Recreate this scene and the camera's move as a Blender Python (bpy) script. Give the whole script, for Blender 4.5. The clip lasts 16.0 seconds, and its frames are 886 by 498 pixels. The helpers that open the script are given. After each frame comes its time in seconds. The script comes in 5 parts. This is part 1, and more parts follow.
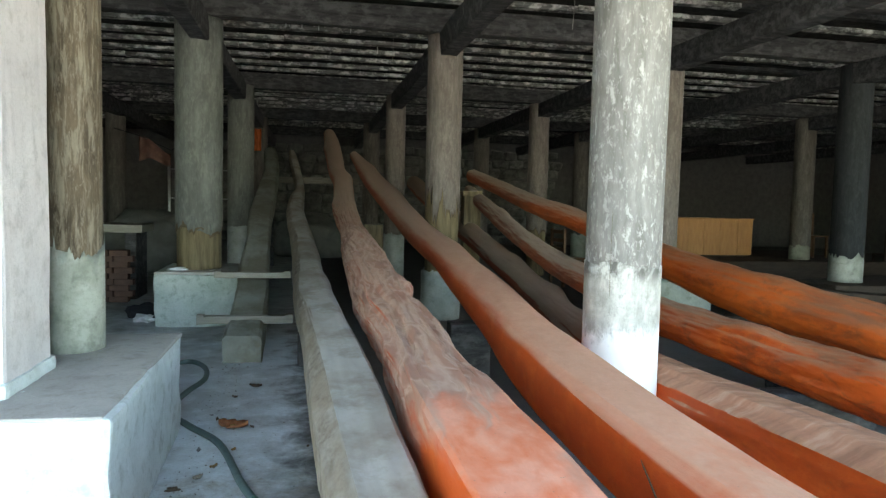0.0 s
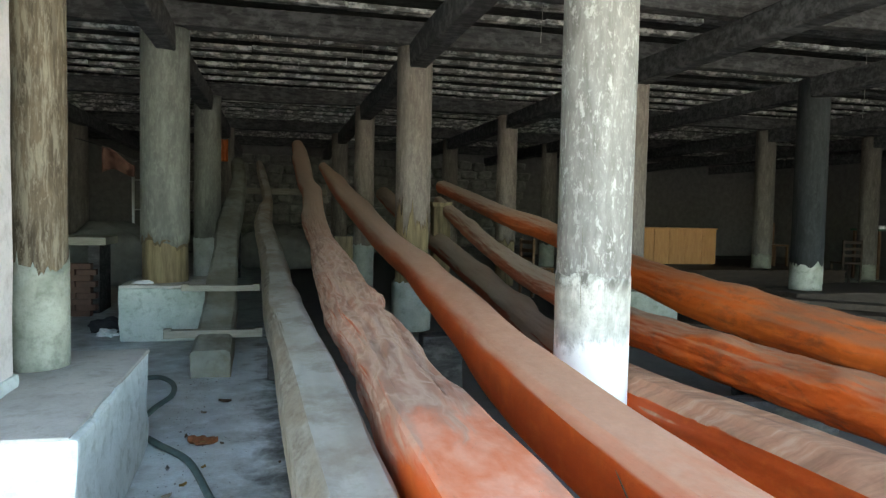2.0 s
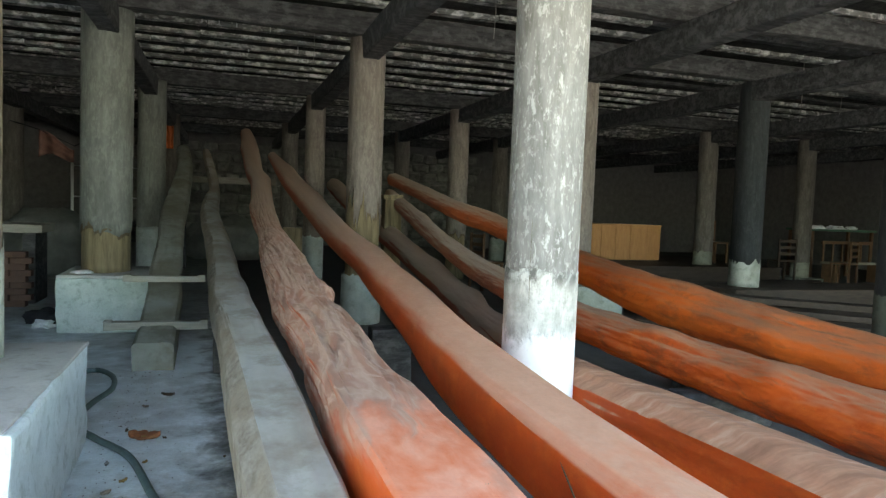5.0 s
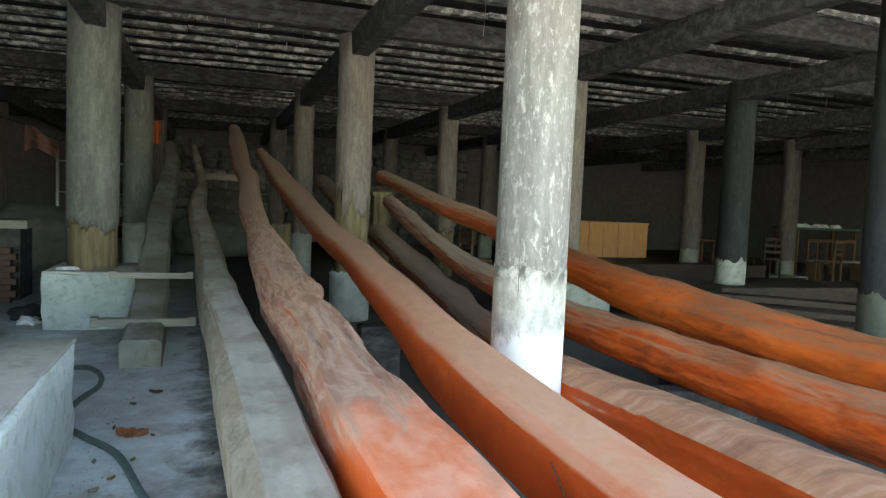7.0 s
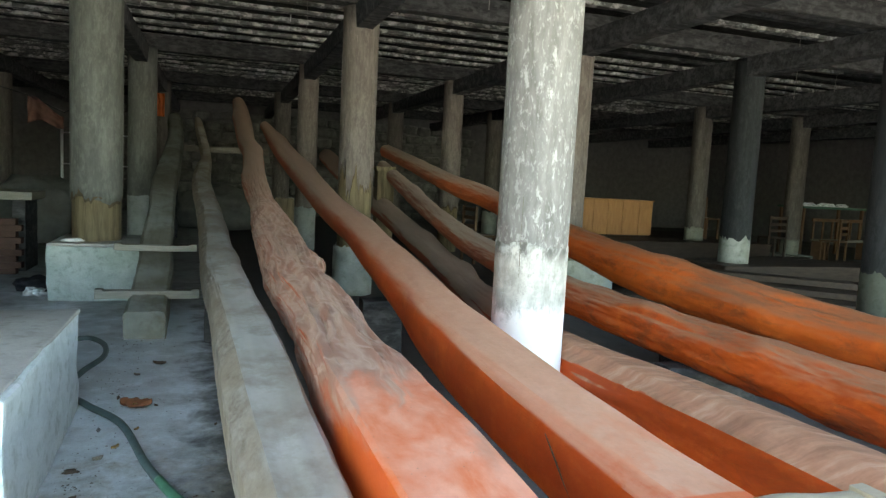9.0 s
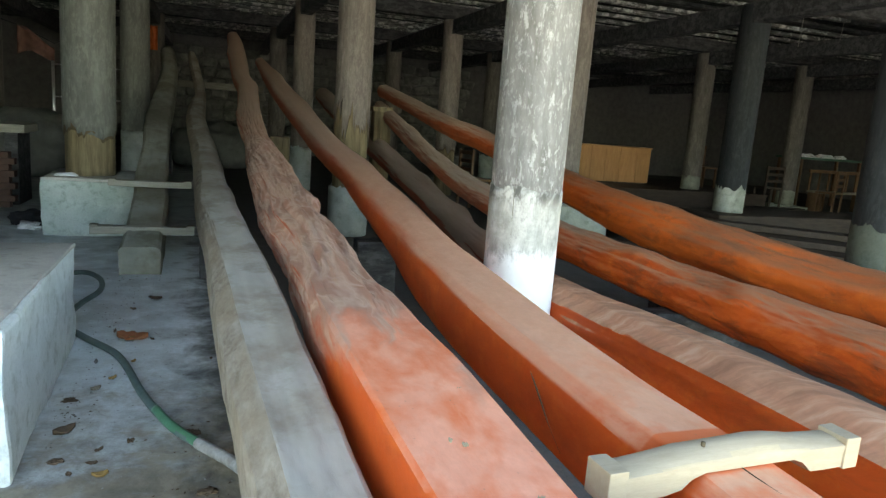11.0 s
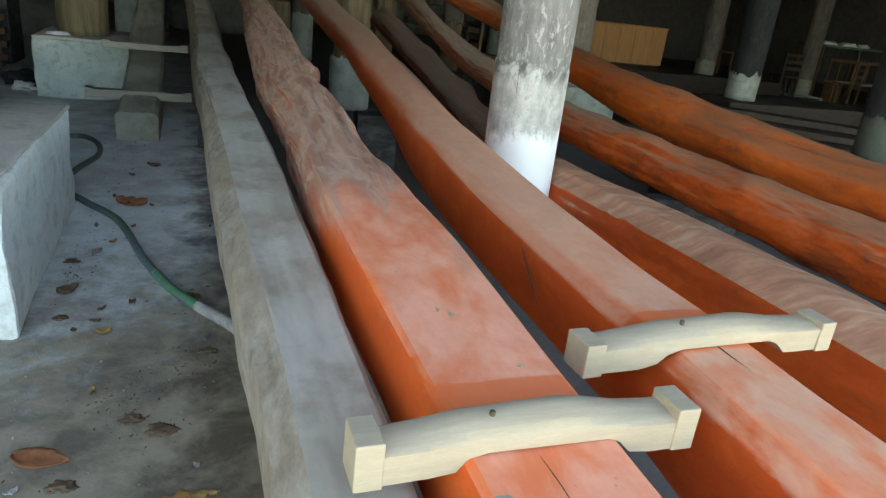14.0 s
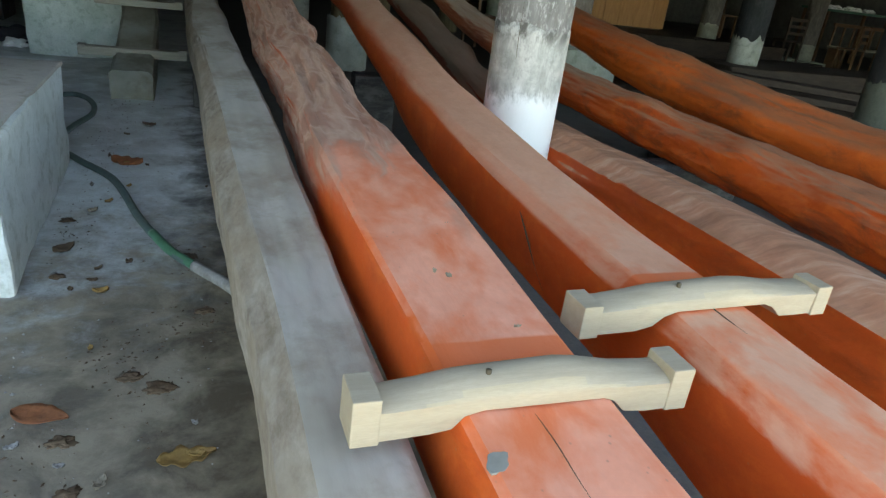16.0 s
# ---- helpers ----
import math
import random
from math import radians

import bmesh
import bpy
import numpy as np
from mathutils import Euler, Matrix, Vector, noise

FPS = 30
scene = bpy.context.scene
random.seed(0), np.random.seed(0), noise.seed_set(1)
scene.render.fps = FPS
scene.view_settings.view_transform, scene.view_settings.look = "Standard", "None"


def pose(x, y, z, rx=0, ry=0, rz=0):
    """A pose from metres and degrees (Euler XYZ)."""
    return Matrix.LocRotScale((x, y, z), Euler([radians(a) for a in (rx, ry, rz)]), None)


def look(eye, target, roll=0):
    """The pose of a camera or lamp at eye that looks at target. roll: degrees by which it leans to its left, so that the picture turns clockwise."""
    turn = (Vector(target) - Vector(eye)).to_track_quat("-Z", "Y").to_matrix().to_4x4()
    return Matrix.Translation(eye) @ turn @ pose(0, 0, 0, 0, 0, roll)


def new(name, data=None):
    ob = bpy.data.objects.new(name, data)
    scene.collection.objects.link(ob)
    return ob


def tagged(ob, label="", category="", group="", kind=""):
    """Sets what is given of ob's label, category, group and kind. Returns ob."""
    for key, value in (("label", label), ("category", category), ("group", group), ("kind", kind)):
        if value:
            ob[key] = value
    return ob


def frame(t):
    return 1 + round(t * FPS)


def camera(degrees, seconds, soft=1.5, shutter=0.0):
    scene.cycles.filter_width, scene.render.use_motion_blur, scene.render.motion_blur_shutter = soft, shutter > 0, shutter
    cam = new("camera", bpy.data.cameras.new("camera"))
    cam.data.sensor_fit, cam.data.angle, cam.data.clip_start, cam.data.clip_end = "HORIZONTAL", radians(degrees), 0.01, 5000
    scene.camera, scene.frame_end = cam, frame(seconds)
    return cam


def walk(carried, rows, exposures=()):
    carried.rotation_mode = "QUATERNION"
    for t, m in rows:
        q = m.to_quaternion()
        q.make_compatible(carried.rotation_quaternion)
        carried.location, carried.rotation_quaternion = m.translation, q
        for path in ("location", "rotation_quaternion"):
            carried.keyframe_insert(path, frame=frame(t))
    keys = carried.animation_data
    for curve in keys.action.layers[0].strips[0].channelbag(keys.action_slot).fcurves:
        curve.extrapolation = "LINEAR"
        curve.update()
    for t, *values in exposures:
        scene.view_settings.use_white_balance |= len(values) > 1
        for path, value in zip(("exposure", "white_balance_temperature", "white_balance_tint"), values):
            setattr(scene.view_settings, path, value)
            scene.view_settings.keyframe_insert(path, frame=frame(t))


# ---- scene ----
cam = camera(65.95, 16.0, 1.35)
PATH = [
    (0.0, pose(0.023, 0.009, 1.328, 86.13, -1.31, -11.11)),
    (0.5, pose(0.015, 0.011, 1.335, 86.30, -1.06, -11.99)),
    (1.0, pose(0.009, 0.009, 1.337, 86.67, -1.05, -12.92)),
    (1.5, pose(0.005, 0.008, 1.338, 86.92, -1.02, -13.22)),
    (2.0, pose(0.000, 0.009, 1.341, 87.03, -1.16, -13.77)),
    (2.5, pose(-0.001, 0.008, 1.347, 87.26, -1.33, -14.32)),
    (3.0, pose(0.002, 0.002, 1.348, 87.24, -1.34, -14.69)),
    (3.5, pose(0.000, -0.000, 1.350, 86.95, -1.80, -15.30)),
    (4.0, pose(-0.004, 0.001, 1.350, 86.86, -2.05, -16.57)),
    (4.5, pose(-0.002, 0.004, 1.347, 86.67, -2.13, -17.35)),
    (7.0, pose(-0.014, -0.002, 1.351, 86.33, -2.44, -18.86)),
    (7.5, pose(-0.007, -0.003, 1.351, 86.02, -2.46, -18.83)),
    (8.0, pose(-0.007, -0.005, 1.351, 85.57, -2.67, -18.54)),
    (8.5, pose(-0.002, -0.008, 1.351, 85.04, -2.82, -18.44)),
    (11.0, pose(0.007, -0.041, 1.347, 79.54, -4.26, -18.57)),
    (11.5, pose(0.009, -0.040, 1.344, 78.09, -4.71, -18.62)),
    (12.0, pose(0.015, -0.043, 1.341, 76.02, -5.07, -18.35)),
    (12.5, pose(0.020, -0.045, 1.340, 74.47, -5.09, -17.96)),
    (13.0, pose(0.024, -0.050, 1.340, 73.23, -5.40, -17.94)),
    (13.5, pose(0.025, -0.046, 1.336, 71.20, -5.92, -17.83)),
    (14.0, pose(0.031, -0.048, 1.334, 69.41, -6.30, -17.78)),
    (14.5, pose(0.034, -0.054, 1.330, 68.02, -6.28, -17.41)),
    (15.0, pose(0.033, -0.050, 1.324, 67.02, -6.63, -17.58)),
    (15.5, pose(0.036, -0.045, 1.320, 66.60, -6.87, -17.83)),
    (16.0, pose(0.032, -0.046, 1.323, 66.45, -6.87, -17.80)),
]
walk(cam, PATH, [(0.0, 3.88, 8200, 4), (8.5, 3.92, 8400, 4), (12.5, 3.55, 8800, 6), (16.0, 3.21, 8500, 6)])
# ---------------------------------------------------------------- light
world = bpy.data.worlds.new("world")
scene.world = world
world.use_nodes = True
wn = world.node_tree
sky = wn.nodes.new("ShaderNodeTexSky")
sky.sky_type = "NISHITA"
sky.sun_disc = False
sky.sun_elevation = radians(67)
sky.sun_rotation = radians(-34)
bg = wn.nodes["Background"]
bg.inputs["Strength"].default_value = 0.15
wn.links.new(sky.outputs["Color"], bg.inputs["Color"])
sun = new("sun", bpy.data.lights.new("sun", "SUN"))
sun.data.energy = 3.0
sun.data.angle = radians(0.6)
sun.data.color = (1.0, 0.95, 0.88)
sun.matrix_world = look((-4, 6, 17), (0, 0, 0))


# ---------------------------------------------------------------- materials
class Nodes:
    """Short hand for building a node material."""

    def __init__(self, name, rough=0.8, metal=0.0, spec=0.3):
        self.mat = bpy.data.materials.new(name)
        self.mat.use_nodes = True
        self.t = self.mat.node_tree
        self.b = self.t.nodes["Principled BSDF"]
        self.b.inputs["Roughness"].default_value = rough
        self.b.inputs["Metallic"].default_value = metal
        self.b.inputs["Specular IOR Level"].default_value = spec
        self.co = self.t.nodes.new("ShaderNodeTexCoord").outputs["Object"]
        self.geo = self.t.nodes.new("ShaderNodeNewGeometry")
        self.where = self.geo.outputs["Position"]

    def scaled(self, sx, sy, sz, src=None, shift=0.0):
        m = self.t.nodes.new("ShaderNodeMapping")
        m.inputs["Scale"].default_value = (sx, sy, sz)
        m.inputs["Location"].default_value = (shift, shift * 1.7, shift * 0.6)
        self.t.links.new(src or self.where, m.inputs["Vector"])
        return m.outputs["Vector"]

    def noise(self, vec, scale, detail=5.0, rough=0.6, warp=0.0):
        n = self.t.nodes.new("ShaderNodeTexNoise")
        n.inputs["Scale"].default_value = scale
        n.inputs["Detail"].default_value = detail
        n.inputs["Roughness"].default_value = rough
        n.inputs["Distortion"].default_value = warp
        self.t.links.new(vec, n.inputs["Vector"])
        return n.outputs["Fac"]

    def voronoi(self, vec, scale, feature="F1", out="Distance"):
        n = self.t.nodes.new("ShaderNodeTexVoronoi")
        n.feature = feature
        n.inputs["Scale"].default_value = scale
        self.t.links.new(vec, n.inputs["Vector"])
        return n.outputs[out]

    def ramp(self, fac, *stops):
        r = self.t.nodes.new("ShaderNodeValToRGB")
        el = r.color_ramp.elements
        while len(el) < len(stops):
            el.new(0.5)
        for e, (p, c) in zip(el, stops):
            e.position = p
            e.color = (*c, 1) if isinstance(c, tuple) else (c, c, c, 1)
        self.t.links.new(fac, r.inputs["Fac"])
        return r.outputs["Color"]

    def math(self, op, a, b=None, clamp=False):
        m = self.t.nodes.new("ShaderNodeMath")
        m.operation = op
        m.use_clamp = clamp
        for i, v in enumerate((a, b)):
            if v is None:
                continue
            if isinstance(v, (int, float)):
                m.inputs[i].default_value = v
            else:
                self.t.links.new(v, m.inputs[i])
        return m.outputs[0]

    def step(self, v, lo, hi):
        m = self.t.nodes.new("ShaderNodeMapRange")
        m.interpolation_type = "SMOOTHSTEP"
        m.inputs["From Min"].default_value = lo
        m.inputs["From Max"].default_value = hi
        self.t.links.new(v, m.inputs["Value"])
        return m.outputs["Result"]

    def mix(self, fac, a, b, how="MIX"):
        m = self.t.nodes.new("ShaderNodeMix")
        m.data_type = "RGBA"
        m.blend_type = how
        for sock, v in ((m.inputs["Factor"], fac), (m.inputs["A"], a), (m.inputs["B"], b)):
            if isinstance(v, (int, float)):
                sock.default_value = v
            elif isinstance(v, tuple):
                sock.default_value = (*v, 1)
            else:
                self.t.links.new(v, sock)
        return m.outputs["Result"]

    def axis(self, vec, i):
        s = self.t.nodes.new("ShaderNodeSeparateXYZ")
        self.t.links.new(vec, s.inputs[0])
        return s.outputs[i]

    def chance(self):
        return self.t.nodes.new("ShaderNodeObjectInfo").outputs["Random"]

    def done(self, colour, bump=None, strength=0.3, depth=0.01, rough=None):
        if isinstance(colour, tuple):
            self.b.inputs["Base Color"].default_value = (*colour, 1)
        else:
            self.t.links.new(colour, self.b.inputs["Base Color"])
        if rough is not None:
            self.t.links.new(rough, self.b.inputs["Roughness"])
        if bump is not None:
            n = self.t.nodes.new("ShaderNodeBump")
            n.inputs["Strength"].default_value = strength
            n.inputs["Distance"].default_value = depth
            self.t.links.new(bump, n.inputs["Height"])
            self.t.links.new(n.outputs["Normal"], self.b.inputs["Normal"])
        return self.mat


ORANGE = (0.68, 0.105, 0.018)
DEEP = (0.50, 0.068, 0.014)


def painted_log(name, seed, dust, far, edge, paint=ORANGE, dark=DEEP, smut=0.2, mottle=0.4, rub=0.0, gnarl=None, ripple=0.0, clean=(), streaks=0.0, rub_to=3.0):
    """Red-orange primer on a hewn log, with pale dust lying on all that faces up.
    far: where along the log old brown dirt takes over; gnarl: (from, to, amount) of swirling grain; clean: strips wiped free of dust."""
    n = Nodes(name, 0.6, spec=0.3)
    along = n.axis(n.where, 1)
    blot = n.noise(n.scaled(1, 0.6, 1, shift=seed + 3), 2.6, 5, 0.6)
    mid = n.noise(n.scaled(1, 0.6, 1, shift=seed + 5), 9, 6, 0.68, 0.3)
    grain = n.noise(n.scaled(3.2, 0.22, 3.2, shift=seed), 6, 6, 0.62, 0.2)
    fine = n.noise(n.scaled(1, 0.5, 1, shift=seed), 60, 4, 0.7)
    base = n.mix(n.math("MULTIPLY", n.ramp(blot, (0.36, 0.0), (0.66, 1.0)), 0.6), paint, dark)
    base = n.mix(n.math("MULTIPLY", n.ramp(mid, (0.5, 0.0), (0.68, 1.0)), 0.45), base, (0.78, 0.17, 0.03))
    soot = n.noise(n.scaled(1.5, 0.6, 1.5, shift=seed + 6), 4.2, 7, 0.7, 0.5)
    base = n.mix(n.math("MULTIPLY", n.ramp(soot, (0.5, 0.0), (0.66, 1.0)), smut), base, (0.085, 0.04, 0.024))
    up = n.axis(n.geo.outputs["Normal"], 2)
    lie = n.math("ADD", up, n.math("MULTIPLY", n.math("SUBTRACT", blot, 0.5), mottle * 1.6))
    lie = n.math("ADD", lie, n.math("MULTIPLY", n.math("SUBTRACT", mid, 0.5), mottle))
    lie = n.math("ADD", lie, n.math("MULTIPLY", n.math("SUBTRACT", grain, 0.5), 0.3 + streaks))
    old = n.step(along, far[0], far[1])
    lie = n.step(n.math("ADD", lie, n.math("MULTIPLY", old, 0.35)), edge[0], edge[1])
    if rub:
        off = n.noise(n.scaled(1.2, 0.6, 1.2, shift=seed + 12), 6.5, 6, 0.6, 0.3)
        near = n.math("SUBTRACT", 1.0, n.step(along, rub_to - 0.6, rub_to + 0.6))
        lie = n.math("SUBTRACT", lie, n.math("MULTIPLY", n.math("MULTIPLY", n.ramp(off, (0.46, 0.0), (0.68, 1.0)), near), rub), True)
    grey = n.mix(n.ramp(mid, (0.36, 0.0), (0.66, 1.0)), dust, tuple(c * k for c, k in zip(dust, (0.9, 0.8, 0.76))))
    grey = n.mix(n.math("MULTIPLY", n.ramp(fine, (0.4, 0.0), (0.7, 1.0)), 0.35), grey, tuple(c * 0.78 for c in dust))
    if gnarl:
        grey = n.mix(n.math("MULTIPLY", n.step(along, gnarl[0], gnarl[0] + 1.3), 0.75), grey, (0.38, 0.225, 0.165))
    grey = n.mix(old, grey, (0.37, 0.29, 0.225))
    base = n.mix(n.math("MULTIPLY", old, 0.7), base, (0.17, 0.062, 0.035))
    wiped = None
    for y0, y1 in clean:
        strip = n.math("MULTIPLY", n.step(along, y0 - 0.012, y0 + 0.006), n.step(along, y1 + 0.006, y1 - 0.004))
        wiped = strip if wiped is None else n.math("MAXIMUM", wiped, strip)
    if rub:
        base = n.mix(n.step(up, 0.5, 0.9), base, (0.80, 0.165, 0.05))
    cover = n.math("MULTIPLY", lie, 0.9)
    if wiped is not None:
        cover = n.math("MULTIPLY", cover, n.math("SUBTRACT", 1.0, n.math("MULTIPLY", wiped, 0.8)))
    col = n.mix(cover, base, grey)
    bump = n.math("ADD", n.math("MULTIPLY", grain, 0.2), n.math("MULTIPLY", fine, 0.07))
    bump = n.math("ADD", bump, n.math("MULTIPLY", mid, 0.12 + smut * 0.5))
    if gnarl:
        y0, y1, amount = gnarl
        swirl = n.noise(n.scaled(1.6, 0.8, 1.6, shift=seed + 20), 2.2, 3, 0.5)
        bent = n.t.nodes.new("ShaderNodeCombineXYZ")
        for i, k in enumerate((2.8, 0.36, 2.8)):
            n.t.links.new(n.math("ADD", n.math("MULTIPLY", n.axis(n.where, i), k), n.math("MULTIPLY", swirl, 0.75 if i != 1 else 0.2)), bent.inputs[i])
        flow = n.noise(bent.outputs[0], 2.6, 4, 0.5, 0.15)
        vein = n.noise(n.scaled(1, 1, 1, bent.outputs[0], seed + 9), 3.6, 3, 0.5, 0.1)
        tongue = n.math("ADD", along, n.math("MULTIPLY", n.math("SUBTRACT", flow, 0.5), 3.0))
        here = n.math("MULTIPLY", n.math("MULTIPLY", n.step(tongue, y0, y0 + 0.6), n.step(along, y1 + 2.5, y1)), amount)
        ridge = n.ramp(n.math("ABSOLUTE", n.math("SUBTRACT", vein, 0.5)), (0.0, 1.0), (0.11, 0.0))
        hollow = n.ramp(flow, (0.3, 1.0), (0.48, 0.0))
        red = n.ramp(flow, (0.54, 0.0), (0.66, 1.0))
        top = n.step(n.math("ADD", up, n.math("MULTIPLY", n.math("SUBTRACT", flow, 0.5), 0.5)), -0.5, 0.3)
        col = n.mix(n.math("MULTIPLY", n.math("MULTIPLY", top, here), 0.88), col, n.mix(n.ramp(blot, (0.38, 0.0), (0.62, 1.0)), (0.54, 0.275, 0.19), (0.42, 0.25, 0.185)))
        col = n.mix(n.math("MULTIPLY", n.math("MULTIPLY", hollow, here), 0.6), col, (0.19, 0.115, 0.09))
        col = n.mix(n.math("MULTIPLY", n.math("MULTIPLY", red, here), 0.35), col, (0.44, 0.20, 0.13))
        col = n.mix(n.math("MULTIPLY", n.math("MULTIPLY", ridge, top), n.math("MULTIPLY", here, 0.7)), col, (0.70, 0.49, 0.39))
        bump = n.math("ADD", bump, n.math("MULTIPLY", n.math("SUBTRACT", n.math("MULTIPLY", ridge, 0.5), hollow), n.math("MULTIPLY", here, 0.6)))
    if ripple:
        turn = n.t.nodes.new("ShaderNodeMapping")
        turn.inputs["Rotation"].default_value = (0, 0, radians(38))
        n.t.links.new(n.where, turn.inputs["Vector"])
        w = n.noise(n.scaled(1.0, 5.5, 1.0, turn.outputs["Vector"], seed + 2), 2.7, 5, 0.6, 0.2)
        hit = n.math("MULTIPLY", n.math("MULTIPLY", lie, n.step(along, 5.0, 4.2)), ripple)
        col = n.mix(n.math("MULTIPLY", n.ramp(w, (0.46, 0.0), (0.64, 1.0)), hit), col, (0.30, 0.15, 0.095))
        col = n.mix(n.math("MULTIPLY", n.ramp(w, (0.34, 1.0), (0.45, 0.0)), hit), col, (0.70, 0.47, 0.34))
        bump = n.math("ADD", bump, n.math("MULTIPLY", n.math("MULTIPLY", w, hit), -0.4))
    specks = n.voronoi(n.scaled(1, 0.8, 1, shift=seed), 42)
    col = n.mix(n.math("MULTIPLY", n.ramp(specks, (0.05, 1.0), (0.13, 0.0)), n.math("MULTIPLY", n.ramp(mid, (0.5, 0.0), (0.6, 1.0)), 0.55)), col, tuple(c * 0.45 for c in dust))
    return n.done(col, bump, 0.5, 0.025)


log_paint = {
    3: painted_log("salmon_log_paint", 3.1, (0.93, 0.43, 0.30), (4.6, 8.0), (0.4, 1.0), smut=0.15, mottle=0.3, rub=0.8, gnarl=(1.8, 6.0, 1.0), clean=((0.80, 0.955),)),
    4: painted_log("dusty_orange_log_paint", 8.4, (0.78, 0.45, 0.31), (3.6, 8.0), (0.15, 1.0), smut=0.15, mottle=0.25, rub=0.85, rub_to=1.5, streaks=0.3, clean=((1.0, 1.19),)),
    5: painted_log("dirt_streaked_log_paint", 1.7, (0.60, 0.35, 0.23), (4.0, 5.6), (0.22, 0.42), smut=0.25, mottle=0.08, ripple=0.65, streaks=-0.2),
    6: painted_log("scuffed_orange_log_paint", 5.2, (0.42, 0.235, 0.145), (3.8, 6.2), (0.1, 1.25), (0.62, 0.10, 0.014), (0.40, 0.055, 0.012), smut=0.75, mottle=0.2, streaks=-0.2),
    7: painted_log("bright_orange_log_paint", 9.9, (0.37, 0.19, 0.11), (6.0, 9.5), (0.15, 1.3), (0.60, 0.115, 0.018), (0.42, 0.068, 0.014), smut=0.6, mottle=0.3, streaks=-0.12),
}


def bare_log(name, seed, tone, side=0.0):
    n = Nodes(name, 0.85, spec=0.2)
    grain = n.noise(n.scaled(2.5, 0.5, 2.5, shift=seed), 4, 6, 0.62, 0.1)
    blot = n.noise(n.scaled(1, 0.7, 1, shift=seed), 3.0, 5, 0.62)
    fine = n.noise(n.scaled(1, 0.6, 1), 60, 3, 0.7)
    col = n.mix(n.ramp(grain, (0.3, 0.0), (0.75, 1.0)), tone, tuple(c * 0.74 for c in tone))
    col = n.mix(n.math("MULTIPLY", n.ramp(blot, (0.42, 0.0), (0.62, 1.0)), 0.55), col, (tone[0] * 0.62, tone[1] * 0.52, tone[2] * 0.42))
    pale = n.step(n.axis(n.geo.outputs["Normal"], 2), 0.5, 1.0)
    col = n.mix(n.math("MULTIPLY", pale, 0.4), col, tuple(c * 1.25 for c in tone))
    facet = n.step(n.math("SUBTRACT", 0.0, n.axis(n.geo.outputs["Normal"], 0)), 0.25, 0.6)
    crinkle = n.noise(n.scaled(1, 0.6, 1.2, shift=seed), 13, 7, 0.72, 0.15)
    bark = n.mix(n.ramp(crinkle, (0.35, 0.0), (0.65, 1.0)), (0.13, 0.095, 0.066), (0.36, 0.32, 0.27))
    col = n.mix(n.math("MULTIPLY", facet, side), col, bark)
    smear = n.noise(n.scaled(1, 0.8, 1, shift=seed + 9), 4.0, 7, 0.68, 0.0)
    col = n.mix(n.math("MULTIPLY", n.ramp(smear, (0.48, 0.0), (0.62, 1.0)), 0.6), col, tuple(c * k for c, k in zip(tone, (0.55, 0.46, 0.38))))
    broad = n.noise(n.scaled(1, 0.7, 1, shift=seed + 14), 1.5, 5, 0.6, 0.3)
    col = n.mix(n.math("MULTIPLY", n.ramp(broad, (0.46, 0.0), (0.6, 1.0)), 0.65), col, tuple(c * k for c, k in zip(tone, (0.66, 0.56, 0.47))))
    return n.done(col, n.math("ADD", n.math("MULTIPLY", grain, 0.6), n.math("MULTIPLY", fine, 0.12)), 0.3, 0.012)


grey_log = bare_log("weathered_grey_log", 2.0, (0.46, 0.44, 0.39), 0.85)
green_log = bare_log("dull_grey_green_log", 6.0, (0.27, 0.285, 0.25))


def shaft_coat(name, seed, tone, pale, dark, flake, pull=0.4, size=30, wash=0.55, cut=None):
    """Old limewash and grey paint on a round post, streaked downwards and flaking."""
    n = Nodes(name, 0.85, spec=0.2)
    s = n.scaled(1, 1, 0.22, n.co, seed)
    run = n.noise(s, 13, 7, 0.68, 0.5)
    spot = n.noise(n.scaled(1, 1, pull, n.co, seed + 2), size, 7, 0.75, 0.3)
    big = n.noise(n.scaled(1, 1, 0.5, n.co, seed + 5), 3.4, 5, 0.6)
    col = n.mix(n.ramp(run, (0.35, 0.0), (0.68, 1.0)), dark, tone)
    col = n.mix(n.math("MULTIPLY", n.ramp(spot, (cut or 0.53 - flake * 0.1, 0.0), ((cut or 0.54) + 0.04, 1.0)), flake), col, pale)
    speck = n.noise(n.scaled(1, 1, 0.35, n.co, seed + 8), 62, 5, 0.75)
    col = n.mix(n.math("MULTIPLY", n.ramp(speck, (0.56, 0.0), (0.62, 1.0)), flake * 0.7), col, pale)
    drip = n.noise(n.scaled(1, 1, 0.07, n.co, seed + 4), 22, 5, 0.65)
    col = n.mix(n.math("MULTIPLY", n.ramp(drip, (0.55, 0.0), (0.64, 1.0)), wash), col, dark)
    col = n.mix(n.math("MULTIPLY", n.ramp(big, (0.5, 0.0), (0.72, 1.0)), 0.6), col, tuple(c * 0.55 for c in tone))
    shade = n.math("MULTIPLY", n.chance(), 0.35)
    col = n.mix(shade, col, tuple(c * 0.5 for c in tone))
    return n.done(col, n.math("ADD", spot, run), 0.5, 0.008)


coat_white = shaft_coat("flaking_whitewash", 1.0, (0.34, 0.337, 0.325), (0.60, 0.595, 0.58), (0.15, 0.145, 0.135), 0.75, 0.45, 20, 0.35, 0.56)


